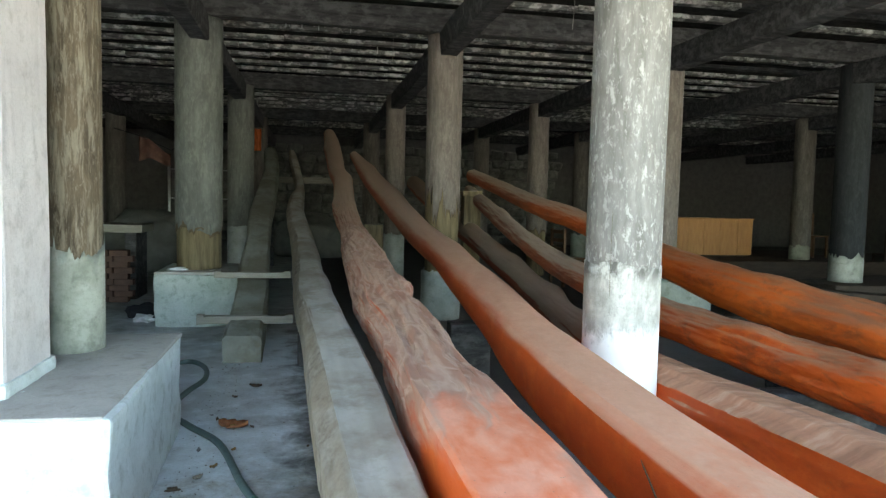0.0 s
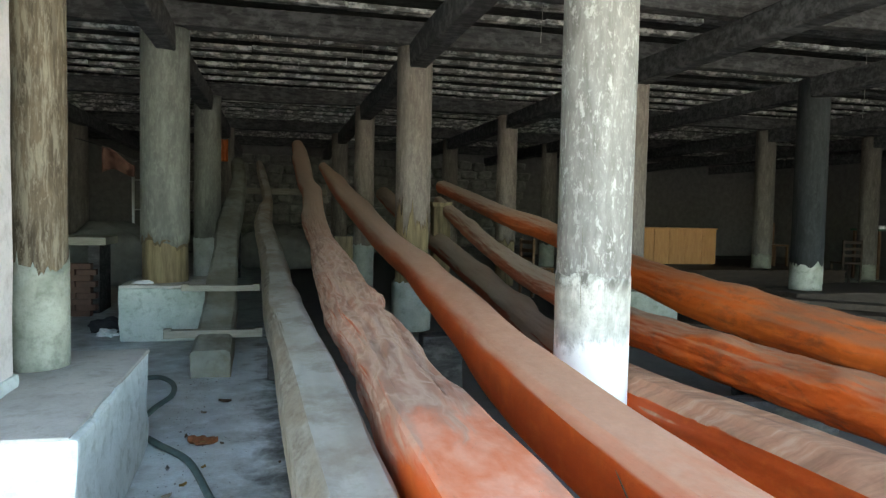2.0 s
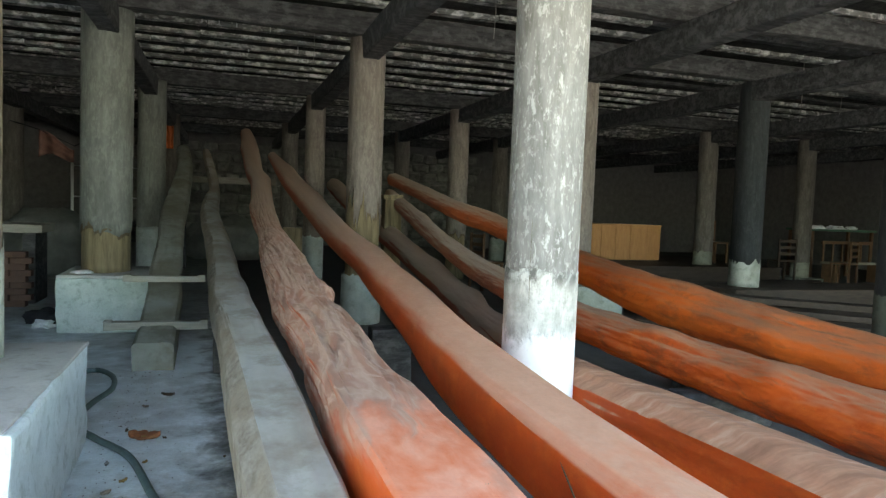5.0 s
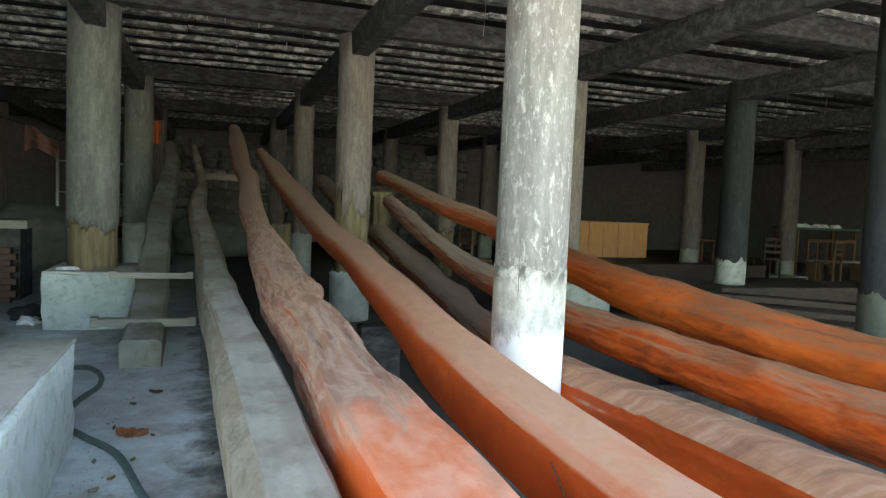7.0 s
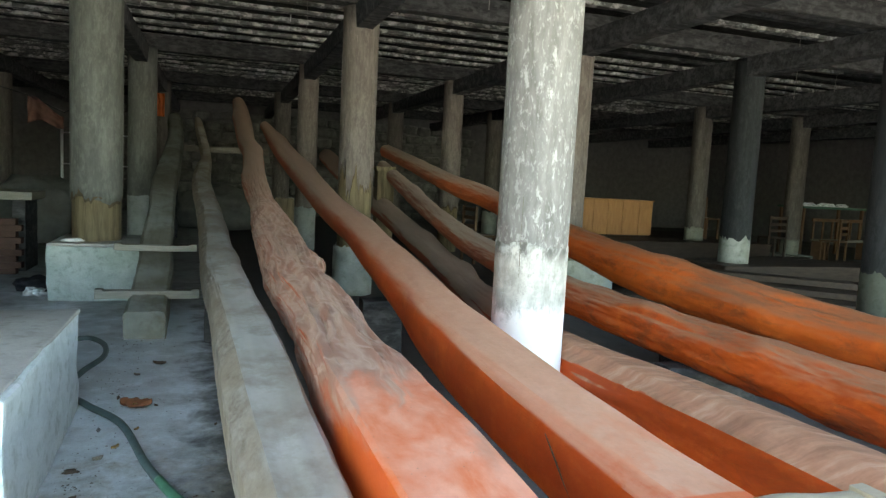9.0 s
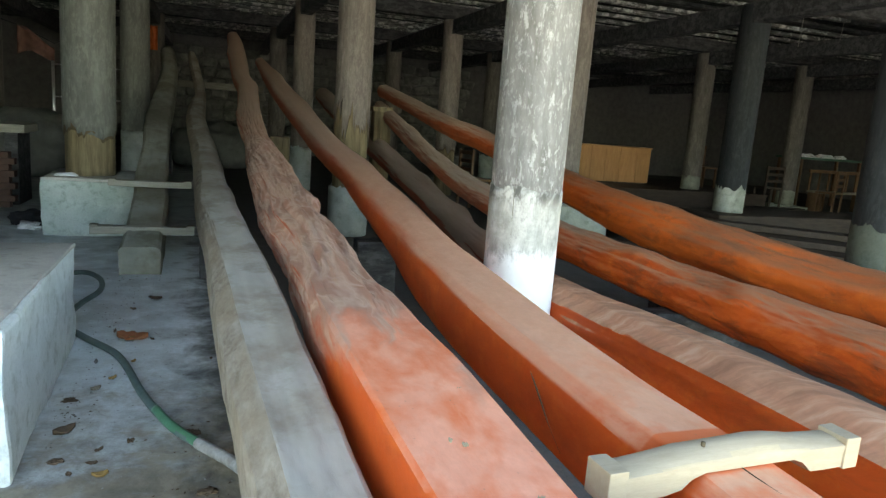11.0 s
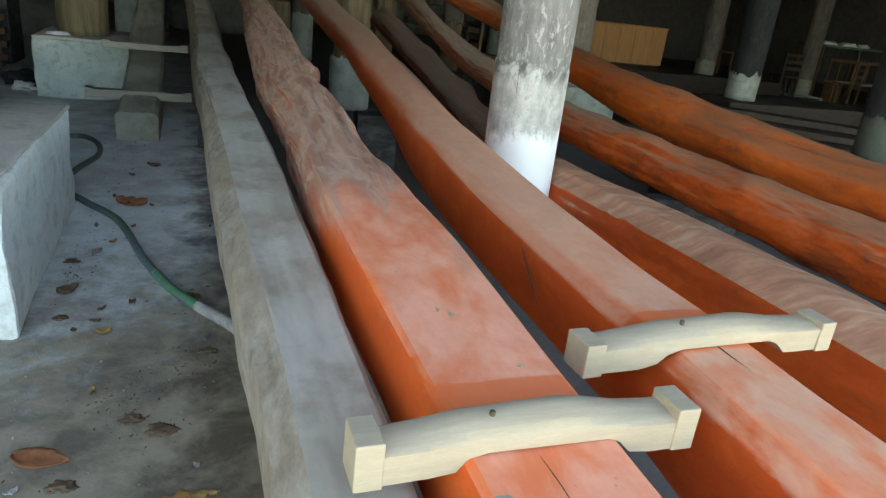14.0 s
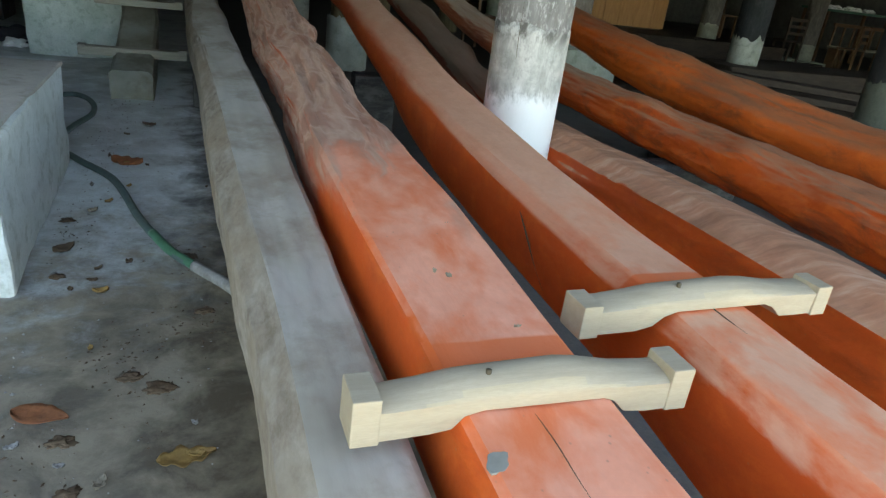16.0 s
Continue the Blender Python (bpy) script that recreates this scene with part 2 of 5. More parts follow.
def foot_wash():
    """Limewash at a post's foot: bright white below, greyer and mottled above."""
    n = Nodes("limewashed_foot", 0.85, spec=0.2)
    z = n.axis(n.co, 2)
    big = n.noise(n.scaled(1, 1, 0.7, n.co), 7, 6, 0.7, 0.4)
    spot = n.noise(n.scaled(1, 1, 0.6, n.co, 3.0), 26, 6, 0.72)
    dull = n.mix(n.ramp(big, (0.4, 0.0), (0.65, 1.0)), (0.56, 0.56, 0.53), (0.33, 0.335, 0.31))
    dull = n.mix(n.math("MULTIPLY", n.ramp(spot, (0.52, 0.0), (0.64, 1.0)), 0.6), dull, (0.27, 0.265, 0.25))
    edge = n.math("ADD", z, n.math("ADD", n.math("MULTIPLY", n.math("SUBTRACT", big, 0.5), 0.3), n.math("MULTIPLY", n.math("SUBTRACT", spot, 0.5), 0.12)))
    flaw = n.math("MULTIPLY", n.math("MULTIPLY", n.step(z, 0.87, 0.97), n.ramp(big, (0.42, 0.0), (0.54, 1.0))), 0.92)
    dull = n.mix(flaw, dull, (0.11, 0.105, 0.095))
    run = n.noise(n.scaled(1, 1, 0.12, n.co, 6.0), 20, 6, 0.7)
    dull = n.mix(n.math("MULTIPLY", n.ramp(run, (0.5, 0.0), (0.62, 1.0)), 0.45), dull, (0.28, 0.275, 0.26))
    col = n.mix(n.step(edge, 0.55, 0.66), (0.84, 0.85, 0.84), dull)
    return n.done(col, n.math("ADD", spot, big), 0.3, 0.006)


foot_mat = foot_wash()
coat_grey = shaft_coat("grey_post_paint", 4.0, (0.155, 0.165, 0.15), (0.23, 0.24, 0.22), (0.085, 0.092, 0.082), 0.35)
coat_dark = shaft_coat("dark_blue_grey_post", 5.0, (0.034, 0.039, 0.042), (0.07, 0.077, 0.077), (0.015, 0.018, 0.019), 0.25)
coat_dim = shaft_coat("dim_brown_grey_post", 6.0, (0.15, 0.14, 0.125), (0.23, 0.22, 0.2), (0.07, 0.065, 0.057), 0.3)
coat_brown = shaft_coat("bark_brown_post", 7.0, (0.15, 0.118, 0.08), (0.27, 0.24, 0.185), (0.05, 0.038, 0.026), 0.6, 0.13)
coat_wood = shaft_coat("weathered_wood_post", 9.0, (0.215, 0.188, 0.168), (0.30, 0.275, 0.25), (0.11, 0.092, 0.08), 0.35)


def plain_noise(name, a, b, scale=8, rough=0.85, bump=0.3, depth=0.01, stretch=(1, 1, 1), fine=60):
    n = Nodes(name, rough, spec=0.25)
    v = n.scaled(*stretch)
    big = n.noise(v, scale, 6, 0.62, 0.3)
    small = n.noise(v, fine, 4, 0.7)
    col = n.mix(n.ramp(big, (0.32, 0.0), (0.7, 1.0)), a, b)
    col = n.mix(n.math("MULTIPLY", n.ramp(small, (0.4, 0.0), (0.7, 1.0)), 0.3), col, tuple(c * 0.6 for c in a))
    return n.done(col, n.math("ADD", big, n.math("MULTIPLY", small, 0.4)), bump, depth)


def wall_wash(name, white, stain, moss):
    n = Nodes(name, 0.88, spec=0.2)
    big = n.noise(n.where, 3.2, 6, 0.62, 0.4)
    mid = n.noise(n.where, 11, 6, 0.68)
    fine = n.noise(n.where, 70, 4, 0.7)
    col = n.mix(n.ramp(big, (0.36, 0.0), (0.66, 1.0)), white, stain)
    col = n.mix(n.math("MULTIPLY", n.ramp(mid, (0.52, 0.0), (0.68, 1.0)), 0.55), col, moss)
    col = n.mix(n.math("MULTIPLY", n.ramp(fine, (0.5, 0.0), (0.72, 1.0)), 0.4), col, tuple(c * 0.7 for c in stain))
    return n.done(col, n.math("ADD", mid, n.math("MULTIPLY", fine, 0.3)), 0.4, 0.012)


whitewash = wall_wash("stained_whitewash", (0.66, 0.72, 0.72), (0.52, 0.58, 0.57), (0.27, 0.31, 0.27))
plinth_top = wall_wash("dusty_cement_top", (0.45, 0.435, 0.405), (0.36, 0.345, 0.32), (0.25, 0.24, 0.215))
mossy = wall_wash("mossy_cement", (0.33, 0.36, 0.315), (0.24, 0.27, 0.235), (0.14, 0.16, 0.125))
mossy_white = wall_wash("mossy_whitewash", (0.46, 0.51, 0.475), (0.31, 0.37, 0.33), (0.15, 0.19, 0.15))
pier_white = wall_wash("pinkish_limewash", (0.66, 0.63, 0.63), (0.57, 0.54, 0.545), (0.38, 0.355, 0.35))
base_pale = wall_wash("pale_limewash", (0.25, 0.26, 0.215), (0.15, 0.16, 0.13), (0.08, 0.09, 0.07))
base_foot = wall_wash("mottled_limewash", (0.36, 0.38, 0.34), (0.2, 0.22, 0.185), (0.1, 0.11, 0.09))
base_dull = wall_wash("dull_limewash", (0.33, 0.36, 0.345), (0.23, 0.255, 0.24), (0.15, 0.17, 0.15))


def cement_floor():
    n = Nodes("dusty_cement_floor", 0.82, spec=0.3)
    big = n.noise(n.where, 0.9, 6, 0.62, 0.5)
    mid = n.noise(n.where, 4.5, 6, 0.66, 0.3)
    fine = n.noise(n.where, 60, 5, 0.72)
    specks = n.voronoi(n.where, 26)
    col = n.mix(n.ramp(big, (0.36, 0.0), (0.64, 1.0)), (0.78, 0.86, 0.90), (0.56, 0.60, 0.60))
    col = n.mix(n.math("MULTIPLY", n.ramp(mid, (0.52, 0.0), (0.68, 1.0)), 0.3), col, (0.16, 0.15, 0.135))
    col = n.mix(n.math("MULTIPLY", n.ramp(mid, (0.34, 1.0), (0.48, 0.0)), 0.9), col, (0.84, 0.91, 0.95))
    col = n.mix(n.math("MULTIPLY", n.ramp(specks, (0.05, 1.0), (0.16, 0.0)), n.math("MULTIPLY", n.ramp(mid, (0.5, 0.0), (0.62, 1.0)), 0.6)), col, (0.07, 0.06, 0.05))
    col = n.mix(n.math("MULTIPLY", n.ramp(fine, (0.5, 0.0), (0.75, 1.0)), 0.25), col, (0.16, 0.16, 0.15))
    # floor colour darkened towards the back, painting in the dimness there
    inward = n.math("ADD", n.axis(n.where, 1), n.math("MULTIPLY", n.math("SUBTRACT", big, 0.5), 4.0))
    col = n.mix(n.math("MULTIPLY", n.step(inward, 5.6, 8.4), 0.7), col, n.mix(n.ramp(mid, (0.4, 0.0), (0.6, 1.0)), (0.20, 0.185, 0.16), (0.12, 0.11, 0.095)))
    # trodden brown dirt on the cement near the log ends
    away = n.t.nodes.new("ShaderNodeVectorMath")
    away.operation = "DISTANCE"
    n.t.links.new(n.scaled(1.0, 0.62, 1.0), away.inputs[0])
    away.inputs[1].default_value = (-0.15, 0.86, 0.0)
    ring = n.math("ADD", away.outputs["Value"], n.math("MULTIPLY", n.math("SUBTRACT", mid, 0.5), 1.3))
    clods = n.noise(n.scaled(1, 1, 1, shift=4.0), 7, 8, 0.72, 0.2)
    dirt = n.math("MULTIPLY", n.step(n.math("ADD", ring, n.math("MULTIPLY", n.math("SUBTRACT", clods, 0.5), 1.6)), 1.6, 0.5), 0.92)
    # dark brown dirt under and between the logs, with their shade painted in
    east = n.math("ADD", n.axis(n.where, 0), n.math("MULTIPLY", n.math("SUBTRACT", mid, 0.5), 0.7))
    dirt_and_shade = n.math("MULTIPLY", n.step(east, -0.2, 0.15), 0.9)
    col = n.mix(dirt_and_shade, col, n.mix(n.ramp(fine, (0.4, 0.0), (0.65, 1.0)), (0.045, 0.041, 0.036), (0.08, 0.073, 0.064)))
    col = n.mix(dirt, col, n.mix(n.ramp(mid, (0.4, 0.0), (0.6, 1.0)), (0.25, 0.205, 0.14), (0.105, 0.082, 0.054)))
    return n.done(col, n.math("ADD", mid, n.math("MULTIPLY", fine, 0.35)), 0.35, 0.012)


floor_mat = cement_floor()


def old_timber(name, tone, pale, amount):
    n = Nodes(name, 0.88, spec=0.15)
    g1 = n.noise(n.scaled(1.2, 7, 7, shift=2.0), 3.5, 6, 0.66)
    patch = n.noise(n.scaled(2.0, 2.3, 3.0, shift=7.0), 3.4, 7, 0.70)
    col = n.mix(n.ramp(g1, (0.35, 0.0), (0.65, 1.0)), tuple(c * 0.4 for c in tone), tone)
    col = n.mix(n.math("MULTIPLY", n.ramp(patch, (0.48, 0.0), (0.6, 1.0)), amount), col, pale)
    return n.done(col, n.math("ADD", g1, patch), 0.4, 0.01)


beam_mat = old_timber("sooty_beam", (0.075, 0.079, 0.082), (0.15, 0.155, 0.16), 0.5)
girder_mat = old_timber("grey_brown_girder", (0.07, 0.071, 0.072), (0.125, 0.126, 0.126), 0.5)
ceiling_mat = old_timber("limed_joists", (0.24, 0.242, 0.236), (0.68, 0.68, 0.665), 0.95)
board_mat = old_timber("sooty_boards", (0.04, 0.04, 0.039), (0.07, 0.07, 0.068), 0.5)
fresh_wood = plain_noise("planed_pale_wood", (0.45, 0.37, 0.255), (0.385, 0.31, 0.21), 5, 0.6, 0.18, 0.006, (1.0, 9, 9))
fresh_top = plain_noise("dusty_pale_wood", (0.42, 0.355, 0.265), (0.32, 0.27, 0.2), 5, 0.75, 0.15, 0.005, (1.0, 9, 9))
bar_wood = plain_noise("dusty_bar_wood", (0.30, 0.29, 0.245), (0.21, 0.2, 0.165), 6, 0.8, 0.2, 0.006, (1, 8, 8))
grey_bar = plain_noise("grey_weathered_bar", (0.21, 0.2, 0.175), (0.14, 0.13, 0.11), 6, 0.85, 0.3, 0.008, (1, 8, 8))
raw_core = plain_noise("bared_yellow_wood", (0.21, 0.168, 0.098), (0.075, 0.058, 0.033), 7, 0.75, 0.6, 0.012, (3.4, 3.4, 0.4))
rotten_edge = plain_noise("rotten_wood_edge", (0.07, 0.055, 0.035), (0.13, 0.10, 0.06), 14, 0.9, 0.5, 0.01)
plank_mat = plain_noise("dark_stacked_plank", (0.072, 0.053, 0.04), (0.036, 0.027, 0.021), 5, 0.75, 0.3, 0.008, (1, 6, 6))
ochre_mat = plain_noise("ochre_varnished_board", (0.50, 0.26, 0.115), (0.40, 0.20, 0.085), 4, 0.5, 0.1, 0.004, (5, 5, 1))
chair_mat = plain_noise("brown_chair_wood", (0.15, 0.085, 0.045), (0.09, 0.052, 0.028), 6, 0.5, 0.1, 0.004)
table_mat = plain_noise("green_table_cloth", (0.055, 0.12, 0.085), (0.035, 0.085, 0.06), 6, 0.8, 0.2, 0.005)
white_paper = plain_noise("crumpled_white_plastic", (0.72, 0.73, 0.74), (0.58, 0.6, 0.62), 14, 0.5, 0.4, 0.01)
black_cloth = plain_noise("black_cloth", (0.018, 0.019, 0.022), (0.032, 0.034, 0.04), 12, 0.85, 0.5, 0.012)
orange_cloth = plain_noise("faded_orange_cloth", (0.13, 0.065, 0.05), (0.08, 0.042, 0.034), 9, 0.85, 0.4, 0.015)
orange_sheet = plain_noise("bright_orange_sheet", (0.50, 0.12, 0.03), (0.36, 0.08, 0.02), 5, 0.6, 0.15, 0.004)
hose_mat = plain_noise("green_grey_hose", (0.115, 0.175, 0.165), (0.08, 0.115, 0.11), 20, 0.45, 0.1, 0.003)
moss_dark = wall_wash("damp_moss_cement", (0.09, 0.102, 0.082), (0.062, 0.072, 0.056), (0.035, 0.04, 0.03))
hose_green = plain_noise("wet_green_hose", (0.07, 0.21, 0.125), (0.05, 0.15, 0.09), 20, 0.35, 0.1, 0.003)
steel = plain_noise("galvanised_tube", (0.85, 0.87, 0.9), (0.75, 0.77, 0.8), 20, 0.3, 0.05, 0.002)
steel.node_tree.nodes["Principled BSDF"].inputs["Metallic"].default_value = 1.0
steel.node_tree.nodes["Principled BSDF"].inputs["Roughness"].default_value = 0.42
leaf_orange = plain_noise("dry_orange_leaf", (0.34, 0.13, 0.06), (0.19, 0.075, 0.036), 30, 0.6, 0.5, 0.004)
leaf_yellow = plain_noise("dry_yellow_leaf", (0.34, 0.22, 0.075), (0.22, 0.13, 0.05), 30, 0.6, 0.5, 0.004)
leaf_brown = plain_noise("brown_leaf_litter", (0.13, 0.088, 0.056), (0.08, 0.055, 0.037), 30, 0.75, 0.5, 0.004)
dry_scrap = plain_noise("dry_tan_scrap", (0.30, 0.26, 0.2), (0.18, 0.15, 0.11), 30, 0.75, 0.4, 0.004)
chip_mat = plain_noise("pale_plaster_chip", (0.34, 0.34, 0.33), (0.2, 0.19, 0.18), 30, 0.85, 0.4, 0.004)
bared_grey = plain_noise("bared_grey_wood", (0.30, 0.29, 0.255), (0.22, 0.215, 0.19), 20, 0.85, 0.3, 0.004)
brick_mat = plain_noise("dull_red_brick", (0.11, 0.065, 0.05), (0.08, 0.05, 0.04), 12, 0.9, 0.5, 0.006)
dark_pipe = plain_noise("blue_grey_pipe", (0.085, 0.095, 0.105), (0.035, 0.038, 0.04), 14, 0.5, 0.2, 0.005)
earth_mat = plain_noise("trodden_earth", (0.46, 0.46, 0.44), (0.38, 0.38, 0.36), 1.5, 0.95, 0.4, 0.02)
boulder_mat = plain_noise("grey_heap", (0.15, 0.155, 0.145), (0.10, 0.105, 0.095), 5, 0.95, 0.4, 0.02)


def rubble():
    n = Nodes("rubble_wall_stone", 0.92, spec=0.15)
    tone = n.noise(n.where, 6, 6, 0.66)
    col = n.mix(n.ramp(tone, (0.35, 0.0), (0.68, 1.0)), (0.11, 0.115, 0.107), (0.24, 0.247, 0.232))
    col = n.mix(n.math("MULTIPLY", n.chance(), 0.5), col, (0.10, 0.10, 0.092))
    return n.done(col, tone, 0.5, 0.02)


stone_mat = rubble()
mortar_mat = plain_noise("dark_mortar", (0.17, 0.17, 0.168), (0.11, 0.11, 0.108), 6, 0.95, 0.4, 0.015)


# ---------------------------------------------------------------- mesh helpers
def mesh_of(name, verts, faces, material, smooth=False):
    me = bpy.data.meshes.new(name)
    me.from_pydata([tuple(v) for v in verts], [], faces)
    if material:
        me.materials.append(material)
    if smooth:
        me.polygons.foreach_set("use_smooth", [True] * len(me.polygons))
    me.update()
    return me


def thing(name, at, label, category, group="", kind=""):
    ob = new(name)
    ob.empty_display_size = 0.1
    ob.matrix_basis = at if isinstance(at, Matrix) else pose(*at)
    return tagged(ob, label, category, group, kind)


def part(name, bm, material, parent, label="", smooth=False):
    """One bmesh (or mesh) as one mesh object under a thing or a part."""
    if isinstance(bm, bpy.types.Mesh):
        me = bm
    else:
        bmesh.ops.recalc_face_normals(bm, faces=bm.faces)
        me = bpy.data.meshes.new(name)
        bm.to_mesh(me)
        bm.free()
        if smooth:
            me.polygons.foreach_set("use_smooth", [True] * len(me.polygons))
    if material and not me.materials:
        me.materials.append(material)
    ob = new(name, me)
    ob.parent = parent
    return tagged(ob, label)


def block(lo, hi, bevel=0.0, wobble=0.0, cuts=0, seed=0.0):
    """A box from corner to corner, with worn edges and a slightly uneven face."""
    bm = bmesh.new()
    bmesh.ops.create_cube(bm, size=1)
    lo, hi = Vector(lo), Vector(hi)
    for v in bm.verts:
        v.co = Vector([lo[i] + (hi[i] - lo[i]) * (v.co[i] + 0.5) for i in range(3)])
    if bevel:
        bmesh.ops.bevel(bm, geom=bm.edges[:], offset=bevel, segments=2, affect="EDGES", profile=0.6)
    if cuts:
        bmesh.ops.subdivide_edges(bm, edges=[e for e in bm.edges if e.calc_length() > bevel * 3], cuts=cuts, use_grid_fill=True)
    if wobble:
        for v in bm.verts:
            p = v.co + Vector((seed, seed * 2, seed * 3))
            v.co += noise.noise_vector(p * 5) * wobble + noise.noise_vector(p * 17) * wobble * 0.4
    return bm


def beam_along(axis, a, b, width, height, seed, wobble=0.012):
    """A hewn timber from a to b on its axis, centred on the other two."""
    n = max(2, int((b - a) / 0.5))
    sec = [(-0.5, -0.46), (-0.44, -0.5), (0.44, -0.5), (0.5, -0.45), (0.5, 0.45), (0.45, 0.5), (-0.45, 0.5), (-0.5, 0.45)]
    verts, faces = [], []
    for i in range(n + 1):
        s = a + (b - a) * i / n
        for u, w in sec:
            q = noise.noise_vector(Vector((s * 0.8 + seed, u * 2 + seed, w * 2)))
            p = (u * width + q.x * wobble, w * height + q.y * wobble)
            verts.append((s, *p) if axis == "x" else (p[0], s, p[1]))
    m = len(sec)
    for i in range(n):
        for j in range(m):
            k = (j + 1) % m
            faces.append((i * m + j, i * m + k, (i + 1) * m + k, (i + 1) * m + j))
    faces += [tuple(range(m))[::-1], tuple(n * m + j for j in range(m))]
    if axis == "y":
        faces = [f[::-1] for f in faces]
    return verts, faces


def tube(path, radius, sides=10):
    """A round tube through the points of path, closed at both ends."""
    verts, faces = [], []
    path = [Vector(p) for p in path]
    n = len(path)
    side = Vector((0, 0, 1))
    for i, p in enumerate(path):
        d = (path[min(i + 1, n - 1)] - path[max(i - 1, 0)]).normalized()
        s = d.cross(side)
        s = s.normalized() if s.length > 1e-4 else Vector((1, 0, 0))
        t = s.cross(d).normalized()
        r = radius(i / (n - 1)) if callable(radius) else radius
        for j in range(sides):
            a = math.tau * j / sides
            verts.append(p + (s * math.cos(a) + t * math.sin(a)) * r)
    for i in range(n - 1):
        for j in range(sides):
            k = (j + 1) % sides
            faces.append((i * sides + j, i * sides + k, (i + 1) * sides + k, (i + 1) * sides + j))
    faces += [tuple(range(sides))[::-1], tuple((n - 1) * sides + j for j in range(sides))]
    return verts, faces


def glide(knots, steps):
    """Points along a smooth line through knots (any number of columns)."""
    k = np.array(knots, float)
    out = []
    for i in range(len(k) - 1):
        p0, p1, p2, p3 = k[max(i - 1, 0)], k[i], k[i + 1], k[min(i + 2, len(k) - 1)]
        for s in range(steps):
            t = s / steps
            out.append(0.5 * (2 * p1 + (p2 - p0) * t + (2 * p0 - 5 * p1 + 4 * p2 - p3) * t * t + (3 * p1 - p0 - 3 * p2 + p3) * t ** 3))
    out.append(k[-1])
    return np.array(out)


# ---------------------------------------------------------------- the setting
COLS = [-6.4, -3.75, -1.1, 1.53, 4.26, 6.86, 9.98, 12.65, 15.4]
ROWS = [3.6, 7.73, 12.3, 16.7, 20.6]
WEST, EAST, FRONT, BACK = -9.0, 18.0, -0.55, 22.0
BEAM_Z, GIRDER_Z, JOIST_Z, BOARD_Z = 2.95, 3.2, 3.46, 3.60

ground = tagged(new("ground", mesh_of("ground", [(-400, -400, -0.06), (400, -400, -0.06), (400, 400, -0.06), (-400, 400, -0.06)], [(0, 1, 2, 3)], earth_mat)),
                "dry trodden earth round the building", "ground", kind="structure")
fv, ff = [], []
NX, NY = 90, 80
for j in range(NY + 1):
    for i in range(NX + 1):
        x, y = WEST + (EAST - WEST) * i / NX, FRONT - 0.6 + (BACK - FRONT + 0.6) * j / NY
        fv.append((x, y, noise.noise(Vector((x, y, 0)) * 0.9) * 0.008))
for j in range(NY):
    for i in range(NX):
        a = j * (NX + 1) + i
        ff.append((a, a + 1, a + NX + 2, a + NX + 1))
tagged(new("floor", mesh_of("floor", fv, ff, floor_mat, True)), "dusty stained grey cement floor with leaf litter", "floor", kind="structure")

# boards and joists of the ceiling, in one mesh
cv, cf = [], []


def add_box(verts, faces, lo, hi):
    k = len(verts)
    for z in (lo[2], hi[2]):
        verts += [(lo[0], lo[1], z), (hi[0], lo[1], z), (hi[0], hi[1], z), (lo[0], hi[1], z)]
    faces += [(k, k + 3, k + 2, k + 1), (k + 4, k + 5, k + 6, k + 7), (k, k + 1, k + 5, k + 4), (k + 1, k + 2, k + 6, k + 5), (k + 2, k + 3, k + 7, k + 6), (k + 3, k, k + 4, k + 7)]


x = WEST
while x < EAST:
    w = random.uniform(0.19, 0.26)
    dz = random.uniform(-0.006, 0.006)
    add_box(cv, cf, (x, FRONT, BOARD_Z + dz), (min(x + w, EAST), BACK, BOARD_Z + 0.04 + dz))
    x += w - 0.001
n_board = len(cf)
sooty = []
y = FRONT + 0.3
while y < BACK:
    x = WEST
    while x < EAST:
        ln = random.uniform(2.2, 3.4)
        dy, dz = random.uniform(-0.012, 0.012), random.uniform(-0.012, 0.008)
        k = len(cv)
        v, f = beam_along("x", x, min(x + ln, EAST), 0.13, 0.06, y * 3 + x, 0.012)
        cv += [(a, b + y + dy, c + BOARD_Z - 0.032 + dz) for a, b, c in v]
        cf += [tuple(i + k for i in q) for q in f]
        sooty += [2 if x > 2.2 and y < 10.5 and random.random() < 0.45 else 0] * len(f)
        x += ln + 0.01
    y += 0.6
ceiling_mesh = mesh_of("ceiling", cv, cf, ceiling_mat)
ceiling_mesh.materials.append(board_mat)
ceiling_mesh.materials.append(beam_mat)
ceiling_mesh.polygons.foreach_set("material_index", [1] * n_board + sooty)
tagged(new("ceiling", ceiling_mesh), "dark plank ceiling on close-set joists with flaking lime", "ceiling", kind="structure")
roof = block((WEST, FRONT, BOARD_Z + 0.08), (EAST, BACK, BOARD_Z + 0.2))
tagged(part("upper_floor", roof, plank_mat, None), "upper floor of the building over the ceiling boards", "floor", kind="structure")

